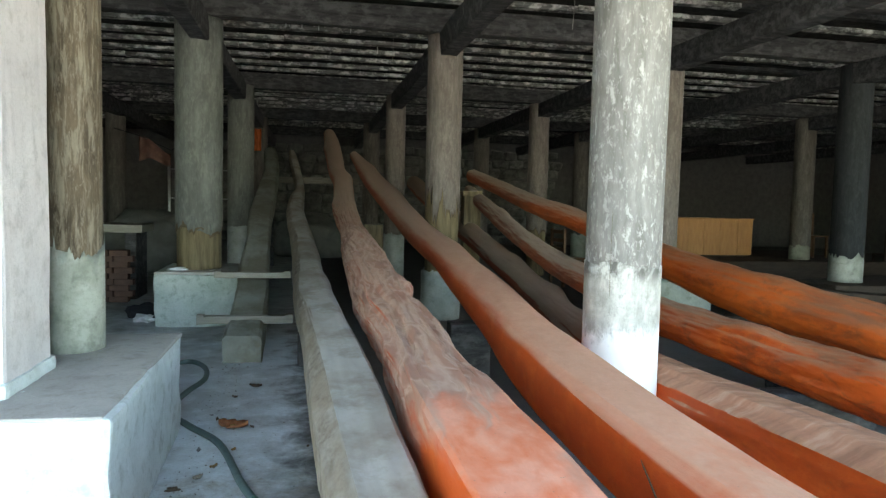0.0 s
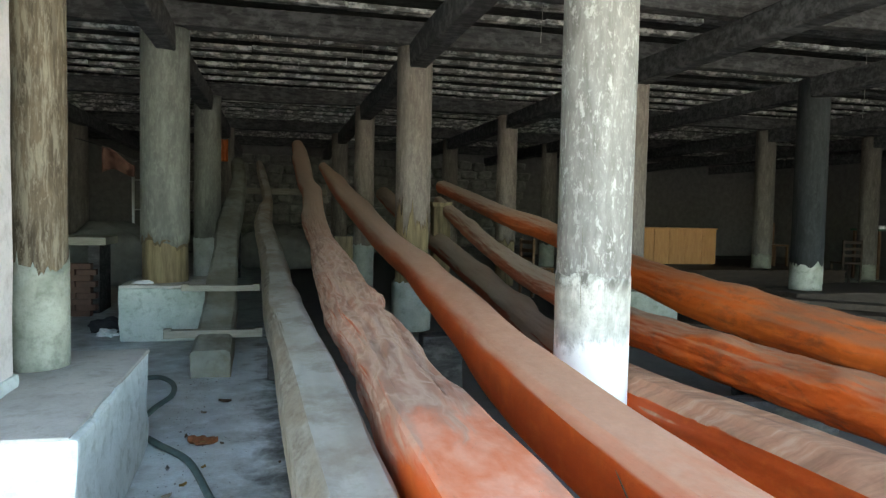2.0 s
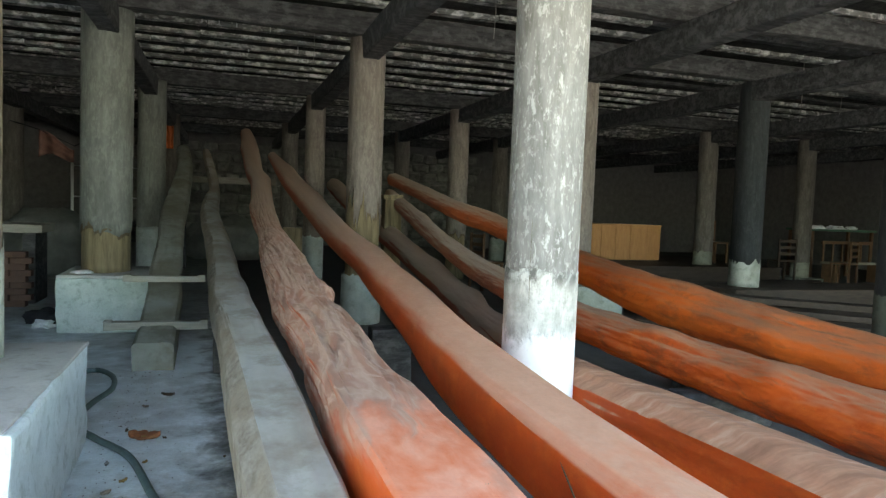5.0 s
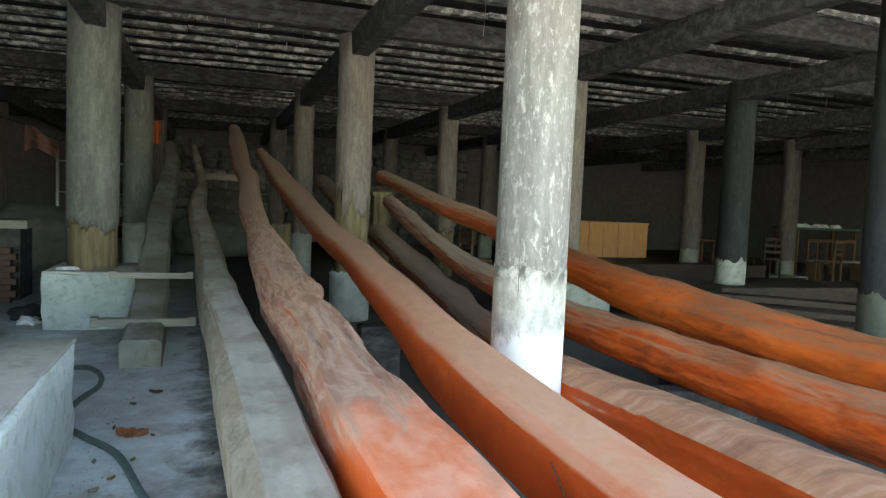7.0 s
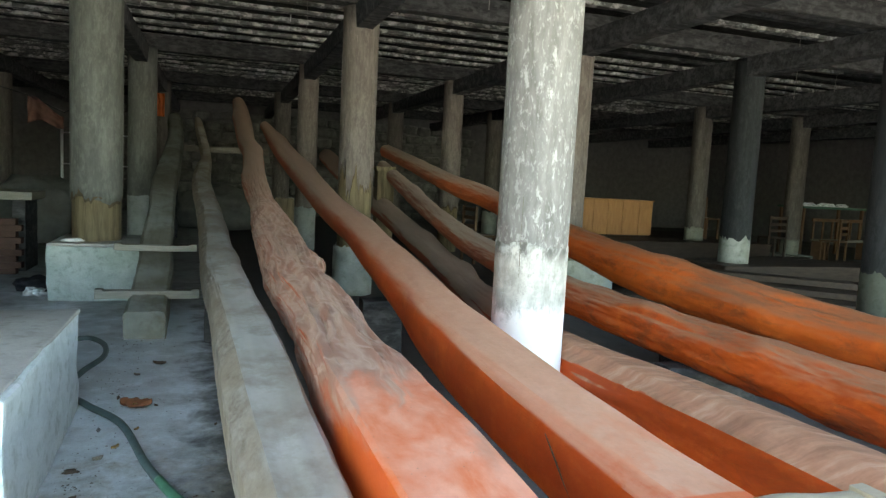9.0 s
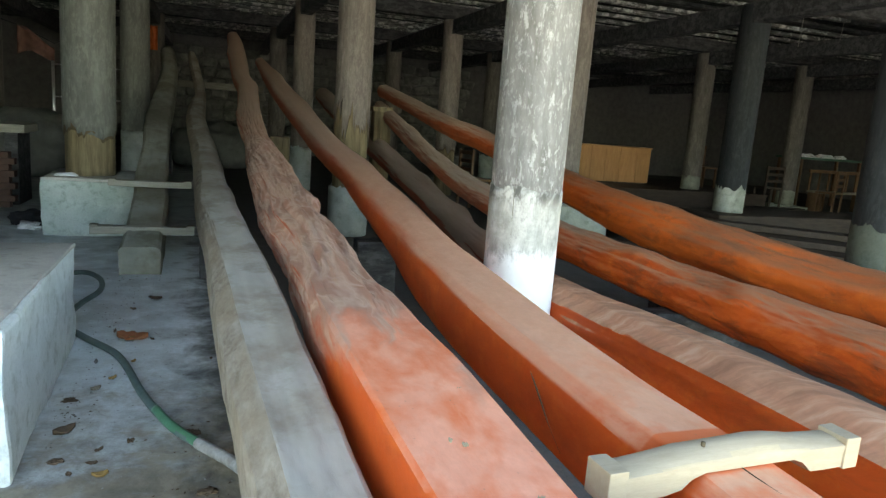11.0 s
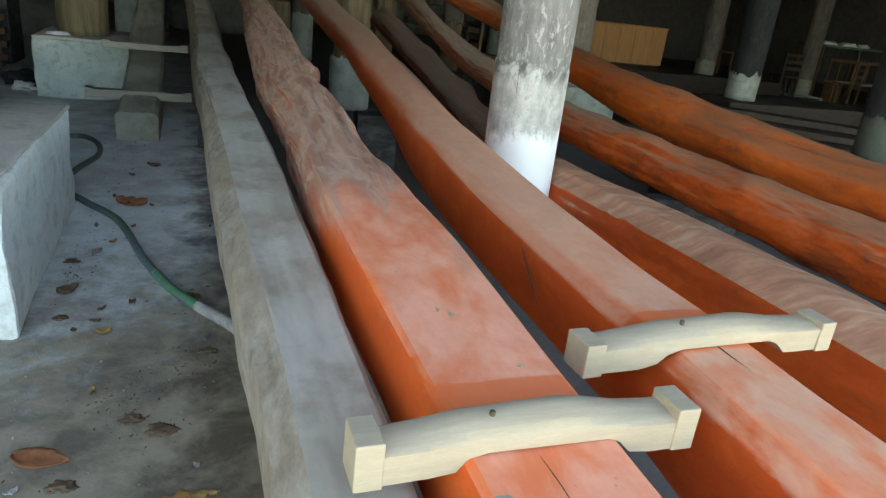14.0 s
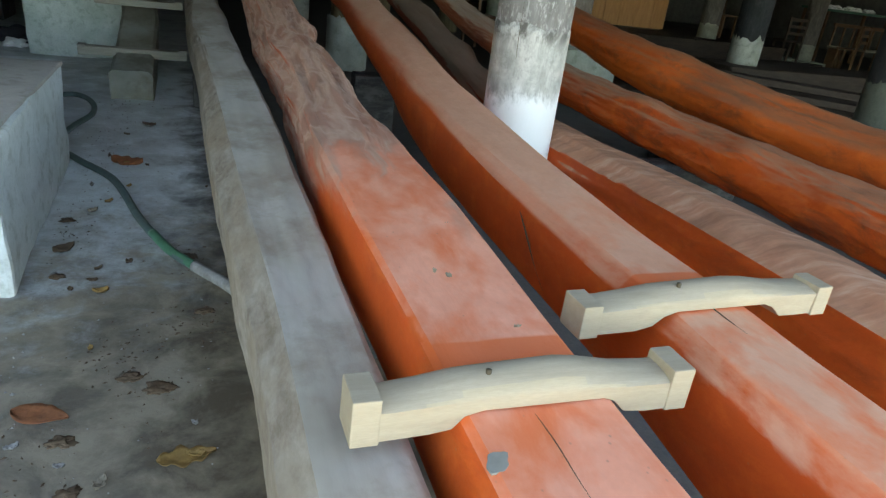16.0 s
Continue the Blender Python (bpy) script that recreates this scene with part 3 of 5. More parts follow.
# girders across, beams along the rows of posts
for y in (3.6, 5.65, 7.62, 12.3, 16.7, 20.6):
    v, f = beam_along("x", WEST, EAST, 0.17, 0.25, y, 0.02)
    ob = new("girder", mesh_of("girder", [(a, b, c + GIRDER_Z + 0.13) for a, b, c in v], f, girder_mat))
    ob.matrix_basis = pose(0, y, 0)
    tagged(ob, "rough grey-brown timber girder under the joists", "girder", "girders under the joists", "structure")
ends = [FRONT] + ROWS + [BACK]
for i, cx in enumerate(COLS):
    for a, b in zip(ends, ends[1:]):
        v, f = beam_along("y", a + 0.01, b - 0.01, 0.2, 0.26, cx + a, 0.018)
        ob = new("beam", mesh_of("beam", [(p, q, r + BEAM_Z + 0.13) for p, q, r in v], f, beam_mat))
        ob.matrix_basis = pose(cx, 0, 0)
        tagged(ob, "sooty squared timber beam let into the posts", "beam", "beams between the posts", "structure")

# walls that close the place; the unseen south pair is added to cut light
# west and east walls run on to FRONT to keep light out too
for name, lo, hi in (("wall_north", (WEST, BACK, -0.1), (EAST, BACK + 0.4, 4.2)), ("wall_west", (WEST - 0.3, FRONT, -0.1), (WEST, BACK + 0.4, 4.2)), ("wall_east", (EAST, FRONT, -0.1), (EAST + 0.3, BACK + 0.4, 4.2)), ("wall_south", (11.5, FRONT - 0.3, -0.1), (EAST + 0.3, FRONT, 4.2)), ("wall_southwest", (WEST - 0.3, FRONT - 0.3, -0.1), (-4.5, FRONT, 4.2))):
    tagged(part(name, block(lo, hi), mortar_mat, None), "dim rubble wall of the undercroft; the unseen ones are added to block light", "wall", kind="structure")

# ---------------------------------------------------------------- posts
def ring_mesh(name, z0, z1, radius, material, seed, bottom=None, top=None, sides=40, step=0.06, thick=0.0):
    """A round, slightly uneven shell from z0 to z1; bottom and top may give a ragged edge by angle."""
    n = max(2, int((z1 - z0) / step))
    verts, faces = [], []
    for i in range(n + 1):
        for j in range(sides):
            a = math.tau * j / sides
            lo = z0 + (bottom(a) if bottom else 0)
            hi = z1 + (top(a) if top else 0)
            z = lo + (hi - lo) * i / n
            c, s = math.cos(a), math.sin(a)
            r = radius * (1 + 0.02 * noise.noise(Vector((c * 1.3 + seed, s * 1.3, z * 0.7))) + 0.012 * noise.noise(Vector((c * 5, s * 5 + seed, z * 2))))
            verts.append((c * r, s * r, z))
    for i in range(n):
        for j in range(sides):
            k = (j + 1) % sides
            faces.append((i * sides + j, i * sides + k, (i + 1) * sides + k, (i + 1) * sides + j))
    faces += [tuple(range(sides))[::-1], tuple(n * sides + j for j in range(sides))]
    return mesh_of(name, verts, faces, material, False if thick else True)


def ragged(seed, size, tear=1.0):
    def edge(a):
        c, s = math.cos(a), math.sin(a)
        return size * (noise.noise(Vector((c * 2.2, s * 2.2, seed))) + 0.7 * noise.noise(Vector((c * 7, s * 7, seed))) + 0.5 * tear * noise.noise(Vector((c * 19, s * 19, seed))) + 0.3 * noise.noise(Vector((c * 40, s * 40, seed))))
    return edge


def post(x, y, r, coat, label, foot=0.0, base=None, base_h=0.0, bare=None, base_r=1.0, lean=0.0, tear=1.0, rag=0.13, base_rag=0.05, group="timber posts of the undercroft"):
    """A round post up to the girders. bare: (z0, z1) where the coat has broken away from yellow wood. base: a washed collar at the foot."""
    seed = x * 1.7 + y
    p = thing("post", pose(x, y, foot, 0, lean, 0), label, "post", group)
    top = GIRDER_Z - foot
    if bare:
        z0, z1 = bare[0] - foot, bare[1] - foot
        part("core", ring_mesh("core", 0, z1 + 0.3, r * 0.94, raw_core, seed), None, p, "bared yellow wood under the broken coat")
        part("rotten_edge", ring_mesh("rotten_edge", z1 - 0.03, z1 + 0.25, r * 0.975, rotten_edge, seed, ragged(seed, rag, tear), sides=128), None, p, "dark ragged edge of the broken coat")
        part("shaft", ring_mesh("shaft", z1, top, r, coat, seed, ragged(seed, rag, tear), sides=128), None, p)
    else:
        part("shaft", ring_mesh("shaft", 0, top, r, coat, seed), None, p)
    if base:
        part("base", ring_mesh("base", 0, base_h - foot, r * base_r, base, seed, None, ragged(seed + 1, base_rag), sides=96), None, p, "limewashed foot of the post")
    return p


A = post(1.85, 3.75, 0.218, coat_white, "stout round post with flaking whitewash and a bright white foot", base=None)
part("foot", ring_mesh("foot", 0, 1.0, 0.2215, foot_mat, 1.85 * 1.7 + 3.75, None, ragged(5.5, 0.035), sides=72), None, A, "limewashed foot, bright white at the bottom, with a ragged upper edge")
post(-1.13, 7.73, 0.245, coat_grey, "stout grey-green painted post with its coat broken above the plinth", foot=0.56, bare=(0.58, 1.03), tear=0.5, rag=0.12)
post(1.53, 7.73, 0.2, coat_wood, "grey weathered post with splintered yellow wood bared at knee height", base=base_dull, base_h=0.55, bare=(0.5, 1.30), base_r=1.14, tear=2.2, rag=0.26)
post(4.26, 7.73, 0.21, coat_wood, "weathered grey timber post behind the logs", base=base_dull, base_h=0.6, base_r=1.008)
post(6.93, 7.73, 0.2, coat_dark, "dark blue-grey post with a pale limewashed foot", foot=0.42, base=base_foot, base_h=0.76, base_r=1.008, base_rag=0.07)
post(9.98, 12.4, 0.2, coat_dim, "slim grey-brown post with a bright limewashed foot", foot=0.33, base=base_pale, base_h=0.62, base_r=1.008)
post(12.68, 12.4, 0.2, coat_dim, "slim grey post with a limewashed foot by the table", foot=0.07, base=base_pale, base_h=0.4, base_r=1.008)
post(4.50, 3.5, 0.17, coat_dark, "dark brown post with a mossy washed foot", base=moss_dark, base_h=0.85, base_r=1.008)
post(1.53, 12.2, 0.175, coat_wood, "pinkish-grey weathered post with a washed foot", base=base_dull, base_h=0.75, base_r=1.06)
post(-1.1, 12.0, 0.215, coat_grey, "grey post with a washed foot in the dim back", base=base_dull, base_h=0.85, base_r=1.008)
post(4.25, 12.35, 0.19, coat_wood, "weathered grey post with yellow wood at its foot", bare=(0.05, 0.85))
for x, y in ((1.5, 16.7), (4.3, 16.9), (-1.12, 16.5), (6.86, 12.3), (6.9, 16.7), (-3.9, 15.3), (15.4, 12.4), (9.98, 7.73), (-3.75, 7.73), (6.86, 3.5), (9.98, 3.5)):
    post(x, y, 0.195, coat_dim, "dim grey timber post standing in the shade", base=mossy, base_h=0.6, base_r=1.01)

# post and pier that stand on the great block
post(-1.09, 3.6, 0.127, coat_brown, "streaked brown wooden post with a cement-patched foot on the block", foot=0.55, base=base_foot, base_h=1.03, base_r=1.05, base_rag=0.13)

# ---------------------------------------------------------------- plinths and pier
blk = thing("plinth_block", (0, 0, 0), "large whitewashed cement block with worn edges and damp stains", "plinth")
bb = block((-3.2, 2.46, 0), (-0.63, 4.0, 0.565), 0.02, 0.014, 12)
for v in bb.verts:
    if v.co.x > -0.8:
        v.co.x -= (v.co.y - 2.46) * 0.03
part("body", bb, whitewash, blk, smooth=False)
part("top", block((-3.18, 2.475, 0.552), (-0.66, 3.98, 0.574), 0.008, 0.006, 10, 3.0), plinth_top, blk, "bare grey cement top of the block")
pier = thing("pier", (0, 0, 0), "square pinkish-white limewashed pier with a chipped foot", "pier")
part("shaft", block((-1.68, 2.73, 0.56), (-1.065, 3.22, 3.4), 0.025, 0.008, 10, 1.0), pier_white, pier)
part("foot", block((-1.695, 2.715, 0.56), (-1.05, 3.235, 0.63), 0.03, 0.012, 8, 2.0), whitewash, pier, "stained chipped foot of the pier")

pb = thing("plinth", (0, 0, 0), "mossy whitewashed cement plinth under a post", "plinth")
part("body", block((-1.5, 7.28, 0), (-0.62, 8.25, 0.54), 0.02, 0.014, 8, 5.0), mossy_white, pb)
part("cap", block((-1.5, 7.28, 0.538), (-0.62, 8.25, 0.566), 0.012, 0.008, 8, 6.0), plinth_top, pb, "bare cement top of the plinth")
pd = thing("plinth", (0, 0, 0), "low mossy cement plinth behind the logs", "plinth")
part("body", block((3.8, 7.25, 0), (4.7, 8.2, 0.46), 0.02, 0.014, 6, 8.0), mossy, pd)
pi = thing("plinth", (0, 0, 0), "long low dark timber sill under a dark post", "plinth")
part("body", block((6.42, 7.3, 0), (9.6, 8.15, 0.42), 0.02, 0.014, 6, 11.0), plank_mat, pi)
pj = thing("plinth", (0, 0, 0), "very low cement pad under a slim post", "plinth")
part("body", block((12.3, 12.0, 0), (13.05, 12.8, 0.07), 0.02, 0.008, 6, 12.0), mossy, pj)


# ---------------------------------------------------------------- the logs
def hewn_log(name, knots, material, label, square, knobs=(), rough=0.05, flutes=0.0, seed=0.0, flat=1.0, faces_cut=(), hewn=None, group="long hewn logs", lumps=0.0, ridges=None, steps=22):
    """A long crooked log. knots: x, y, z, radius along it; square(y): 2 is round, 6 nearly square; knobs: (y, angle, size, length).
    faces_cut: hewn flats as (u, w, h), all with u x + w z <= h; hewn(y): how far they show, 0 to 1."""
    line = glide(knots, steps)
    sides = 144
    verts, faces = [], []
    n = len(line)
    for i, (x, y, z, r) in enumerate(line):
        d = line[min(i + 1, n - 1)][:3] - line[max(i - 1, 0)][:3]
        d = Vector(d).normalized()
        s = d.cross(Vector((0, 0, 1))).normalized()
        t = s.cross(d)
        e = 2.0 / square(y)
        fl = flutes * math.exp(-((y - 4.3) / 1.7) ** 4)
        for j in range(sides):
            a = math.tau * j / sides
            c, q = math.cos(a), math.sin(a)
            u = math.copysign(abs(c) ** e, c)
            w = math.copysign(abs(q) ** e, q) * flat
            if faces_cut and hewn(y) > 0:
                reach = min(h * (1 + (0.022 * noise.noise(Vector((pu + seed, pw, y * 1.6))) if pu * pw else 0.008 * noise.noise(Vector((pu, pw + seed, y * 5.0))))) / (pu * c + pw * q) for pu, pw, h in faces_cut if pu * c + pw * q > 1e-6)
                k = hewn(y)
                u, w = u * (1 - k) + c * reach * k, w * (1 - k) + q * reach * k
            grow = 1 + rough * noise.noise(Vector((c * 1.1 + seed, q * 1.1, y * 0.9))) + rough * 0.5 * noise.noise(Vector((c * 2.5, q * 2.5 + seed, y * 2.6)))
            grow += fl * noise.noise(Vector((c * 3.6 + y * 0.25, q * 3.6 + seed, y * 0.75))) + fl * 0.3 * noise.noise(Vector((c * 7 + y * 0.5, q * 7 + seed, y * 1.1))) + fl * 0.08 * noise.noise(Vector((c * 15 + y, q * 15 + seed, y * 1.8)))
            if flutes > 0.1:
                grow -= 0.10 * fl / flutes * abs(noise.noise(Vector((c * 2.6 + y * 0.4, q * 2.6 + seed, y * 0.6)))) * 2
            if lumps:
                grow += lumps * (noise.noise(Vector((c * 2.2 + seed * 2, q * 2.2, y * 3.4))) + 0.6 * noise.noise(Vector((c * 4.5, q * 4.5 + seed, y * 7))) + 0.35 * noise.noise(Vector((c * 9, q * 9 + seed, y * 15))))
            if ridges:
                swirl = noise.noise(Vector((c * 1.5, q * 1.5 + seed, y * 0.9))) * 1.3
                lift = 0.5 - abs(noise.noise(Vector((c * 4.2 + swirl, q * 4.2 + swirl, y * 1.3 + seed)))) * 1.6 - abs(noise.noise(Vector((c * 8 + swirl * 2, q * 8 - swirl, y * 2.2)))) * 0.8
                grow += ridges[2] * lift * soft(ridges[0], ridges[0] + 0.8, 0, 1)(y) * soft(ridges[1], ridges[1] + 2, 1, 0)(y)
            for ky, ka, size, ln in knobs:
                off = math.atan2(math.sin(a - ka), math.cos(a - ka))
                grow += size * math.exp(-((y - ky) / ln) ** 2 - (off / 0.55) ** 2)
            p = Vector((x, y, z)) + (s * u + t * w) * r * grow
            p.z = max(p.z, 0.002)
            verts.append(p)
    for i in range(n - 1):
        for j in range(sides):
            k = (j + 1) % sides
            faces.append((i * sides + j, (i + 1) * sides + j, (i + 1) * sides + k, i * sides + k))
    faces += [tuple(range(sides)), tuple((n - 1) * sides + j for j in range(sides))[::-1]]
    log = thing(name, (0, 0, 0), label, "log", group)
    me = mesh_of("trunk", verts, faces, material, True)
    me.set_sharp_from_angle(angle=radians(22))
    part("trunk", me, None, log)
    return log


def soft(lo, hi, a, b):
    def f(y):
        t = min(1.0, max(0.0, (y - lo) / (hi - lo)))
        return a + (b - a) * t * t * (3 - 2 * t)
    return f


SQUARE = ((1, 0, 1), (-1, 0, 1), (0, 1, 1), (0, -1, 1))
CUT2 = SQUARE + ((-1, 1, 1.52), (1, 1, 1.86), (-1, -1, 1.86), (1, -1, 1.8))
CUT1 = SQUARE + ((-1, 1, 1.78), (1, 1, 1.84), (-1, -1, 1.8), (1, -1, 1.8))
CUT3 = ((1, 0, 1), (0, 1, 1), (0, -1, 1), (-1, 0.06, 1.07), (-1, -0.5, 1.25), (-1, 1, 1.92), (1, 1, 1.93), (1, -1, 1.8))
CUT5 = SQUARE + ((-1, 1, 1.66), (1, 1, 1.5), (-1, -1, 1.7), (1, -1, 1.6))
CUT4 = SQUARE + ((-1, 1, 1.46), (1, 1, 1.42), (-1, -1, 1.7), (1, -1, 1.6), (-0.35, 1, 1.1), (0.4, 1, 1.08))
log1 = hewn_log("log", [(-0.49, 5.62, 0.085, 0.152), (-0.495, 6.63, 0.303, 0.15), (-0.533, 7.29, 0.457, 0.15), (-0.554, 8.08, 0.645, 0.146), (-0.581, 8.7, 0.793, 0.142), (-0.624, 9.72, 1.03, 0.15), (-0.631, 10.91, 1.287, 0.158), (-0.638, 12.09, 1.562, 0.148), (-0.658, 13.23, 1.889, 0.13), (-0.745, 14.4, 2.22, 0.13), (-0.76, 14.65, 2.3, 0.09)],
                green_log, "dull grey-green squared log rising from the floor", soft(6.5, 12, 7, 2.4), rough=0.05, seed=1.0, lumps=0.04, faces_cut=CUT1, hewn=soft(8.5, 12.5, 0.9, 0.1))
log2 = hewn_log("log", [(0.255, -0.2, 0.47, 0.112), (0.24, 0.6, 0.47, 0.112), (0.232, 1.22, 0.469, 0.112), (0.211, 1.79, 0.466, 0.12), (0.18, 2.73, 0.462, 0.134), (0.122, 4.15, 0.512, 0.135), (0.074, 5.0, 0.552, 0.134), (0.032, 5.87, 0.602, 0.131), (0.002, 7.01, 0.68, 0.135), (-0.045, 8.31, 0.82, 0.136), (-0.095, 9.21, 0.944, 0.122), (-0.162, 10.2, 1.1, 0.132), (-0.168, 11.3, 1.294, 0.122), (-0.132, 12.11, 1.48, 0.086), (-0.188, 13.26, 1.75, 0.086), (-0.29, 14.56, 2.125, 0.085), (-0.34, 15.07, 2.32, 0.062)],
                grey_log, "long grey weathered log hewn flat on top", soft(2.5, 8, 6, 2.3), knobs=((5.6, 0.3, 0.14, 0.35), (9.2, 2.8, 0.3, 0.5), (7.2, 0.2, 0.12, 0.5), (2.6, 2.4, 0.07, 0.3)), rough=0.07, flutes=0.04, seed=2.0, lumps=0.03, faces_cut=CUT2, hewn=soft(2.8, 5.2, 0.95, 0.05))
log3 = hewn_log("log", [(0.54, -0.2, 0.53, 0.138), (0.54, 0.6, 0.53, 0.138), (0.54, 1.17, 0.531, 0.144), (0.54, 1.62, 0.531, 0.155), (0.542, 2.37, 0.53, 0.165), (0.566, 3.1, 0.537, 0.177), (0.57, 3.75, 0.575, 0.186), (0.525, 4.49, 0.62, 0.184), (0.515, 5.64, 0.762, 0.184), (0.495, 6.29, 0.847, 0.17), (0.489, 6.76, 0.919, 0.148), (0.476, 7.24, 1.004, 0.124), (0.455, 8.03, 1.158, 0.138), (0.469, 8.88, 1.349, 0.132), (0.495, 9.85, 1.573, 0.128), (0.453, 10.62, 1.75, 0.128), (0.435, 11.7, 2.06, 0.14), (0.429, 12.78, 2.375, 0.13), (0.395, 13.3, 2.58, 0.10)],
                log_paint[3], "long salmon-orange painted log, squared in front and gnarled further back", soft(1.7, 3.2, 5.5, 2.2), knobs=((4.65, 0.5, 0.34, 0.22), (6.6, 1.9, 0.22, 0.3), (5.6, 2.6, 0.15, 0.3), (3.1, 2.8, 0.12, 0.25), (10.0, 0.3, 0.2, 0.25), (8.4, 2.9, 0.2, 0.3), (12.2, 3.0, 0.15, 0.3)), rough=0.05, faces_cut=CUT3, hewn=soft(1.95, 2.75, 0.985, 0.0), flutes=0.13, seed=3.0, ridges=(1.9, 7.5, 0.10), steps=40)
log4 = hewn_log("log", [(1.05, -0.2, 0.53, 0.155), (1.07, 0.55, 0.53, 0.155), (1.08, 0.83, 0.53, 0.15), (1.095, 1.14, 0.53, 0.146), (1.105, 1.6, 0.529, 0.142), (1.13, 2.3, 0.53, 0.152), (1.16, 3.0, 0.545, 0.158), (1.20, 3.6, 0.57, 0.157), (1.285, 4.68, 0.642, 0.163), (1.275, 6.12, 0.819, 0.143), (1.19, 7.37, 1.018, 0.142), (1.073, 8.76, 1.319, 0.142), (0.921, 10.43, 1.716, 0.128), (0.78, 11.81, 2.097, 0.072)],
                log_paint[4], "long orange painted log under a thick coat of pale dust", soft(2.5, 5.0, 3.6, 2.3), knobs=((6.1, 0.9, 0.16, 0.4), (6.25, 3.7, -0.12, 0.3), (8.9, 0.6, 0.16, 0.4), (9.6, 2.9, 0.2, 0.4), (10.7, 0.5, 0.2, 0.3)), rough=0.05, seed=4.0, faces_cut=CUT5, hewn=soft(1.7, 3.2, 0.6, 0.1))
log5 = hewn_log("log", [(2.42, 0.3, 0.2, 0.2), (2.41, 1.5, 0.2, 0.2), (2.375, 2.47, 0.2, 0.196), (2.325, 2.96, 0.2, 0.186), (2.24, 3.73, 0.205, 0.178), (2.225, 4.5, 0.22, 0.172), (2.33, 5.78, 0.295, 0.135), (2.38, 6.6, 0.395, 0.142), (2.36, 7.5, 0.54, 0.138), (2.25, 9.35, 0.915, 0.145), (2.06, 11.18, 1.34, 0.15), (1.945, 12.66, 1.68, 0.13)],
                log_paint[5], "thick log lying low, its orange paint streaked with pale dirt", soft(3, 5, 3.4, 2.2), knobs=((5.3, 1.2, 0.2, 0.25), (6.4, 1.0, 0.3, 0.25), (7.6, 1.4, 0.3, 0.3), (8.8, 2.4, 0.2, 0.3)), rough=0.07, flutes=0.06, seed=5.0, faces_cut=CUT4, hewn=soft(3.5, 5.5, 0.85, 0.0), lumps=0.03, steps=30)
log6 = hewn_log("log", [(3.10, 0.6, 0.36, 0.16), (3.08, 1.8, 0.36, 0.16), (3.061, 2.59, 0.368, 0.161), (3.05, 3.02, 0.37, 0.167), (2.99, 3.7, 0.383, 0.168), (2.826, 4.6, 0.445, 0.145), (2.60, 5.5, 0.583, 0.127), (2.464, 6.53, 0.756, 0.118), (2.405, 7.77, 1.015, 0.108), (2.375, 9.3, 1.37, 0.095), (2.36, 9.9, 1.51, 0.085)],
                log_paint[6], "scuffed orange log with dark knots and dusty back", soft(1, 4, 2.5, 2.1), knobs=((4.0, 2.0, 0.2, 0.18), (3.62, 1.9, -0.1, 0.16), (3.0, 2.4, 0.14, 0.14), (2.6, 2.7, -0.1, 0.2), (5.9, 1.3, 0.2, 0.25), (7.0, 2.6, 0.2, 0.3), (8.3, 1.2, 0.2, 0.25)), rough=0.1, flutes=0.05, seed=6.0, lumps=0.07, steps=36)
log7 = hewn_log("log", [(3.66, 0.9, 0.52, 0.17), (3.64, 2.2, 0.525, 0.172), (3.60, 3.09, 0.536, 0.177), (3.557, 3.55, 0.563, 0.185), (3.52, 4.3, 0.608, 0.188), (3.434, 5.27, 0.713, 0.172), (3.381, 6.63, 0.894, 0.146), (3.30, 7.89, 1.129, 0.122), (3.065, 8.63, 1.287, 0.124), (2.791, 9.85, 1.574, 0.109), (2.562, 10.62, 1.769, 0.1)],
                log_paint[7], "bright orange log with an uneven dusty back", soft(1, 4, 2.4, 2.1), knobs=((3.5, 2.3, -0.2, 0.9), (3.3, 2.95, 0.1, 1.1), (4.55, 1.8, 0.1, 0.3), (8.2, 1.2, 0.16, 0.3), (7.3, 2.4, 0.12, 0.4)), rough=0.09, flutes=0.05, seed=7.0, lumps=0.05, steps=36)


# trestles that carry the thin ends
def trestle(x, y, top, w, label):
    t = thing("trestle", (x, y, 0), label, "trestle", "trestles under the logs")
    for s in (-1, 1):
        part("leg", block((s * w / 2 - 0.05, -0.05, 0), (s * w / 2 + 0.05, 0.05, top - 0.1), 0.008, 0.006, 3, x), girder_mat, t)
    part("bar", block((-w / 2 - 0.2, -0.06, top - 0.12), (w / 2 + 0.2, 0.06, top), 0.01, 0.008, 4, y), grey_bar, t)
    return t


trestle(0.05, 13.95, 1.77, 1.5, "tall rough timber trestle carrying log ends")


def prop(x, y, top, w, label):
    p = thing("prop", (x, y, 0), label, "prop", "props under the logs")
    shaft = part("post", block((-w / 2, -0.09, 0), (w / 2, 0.09, top - 0.06), 0.012, 0.012, 4, x), raw_core, p)
    if w > 0.23:
        part("wedge", block((-w / 2 - 0.02, -0.1, top - 0.06), (w / 2 + 0.02, 0.1, top), 0.01, 0.008, 2, y), raw_core, shaft, "pale wedge on top of the prop")


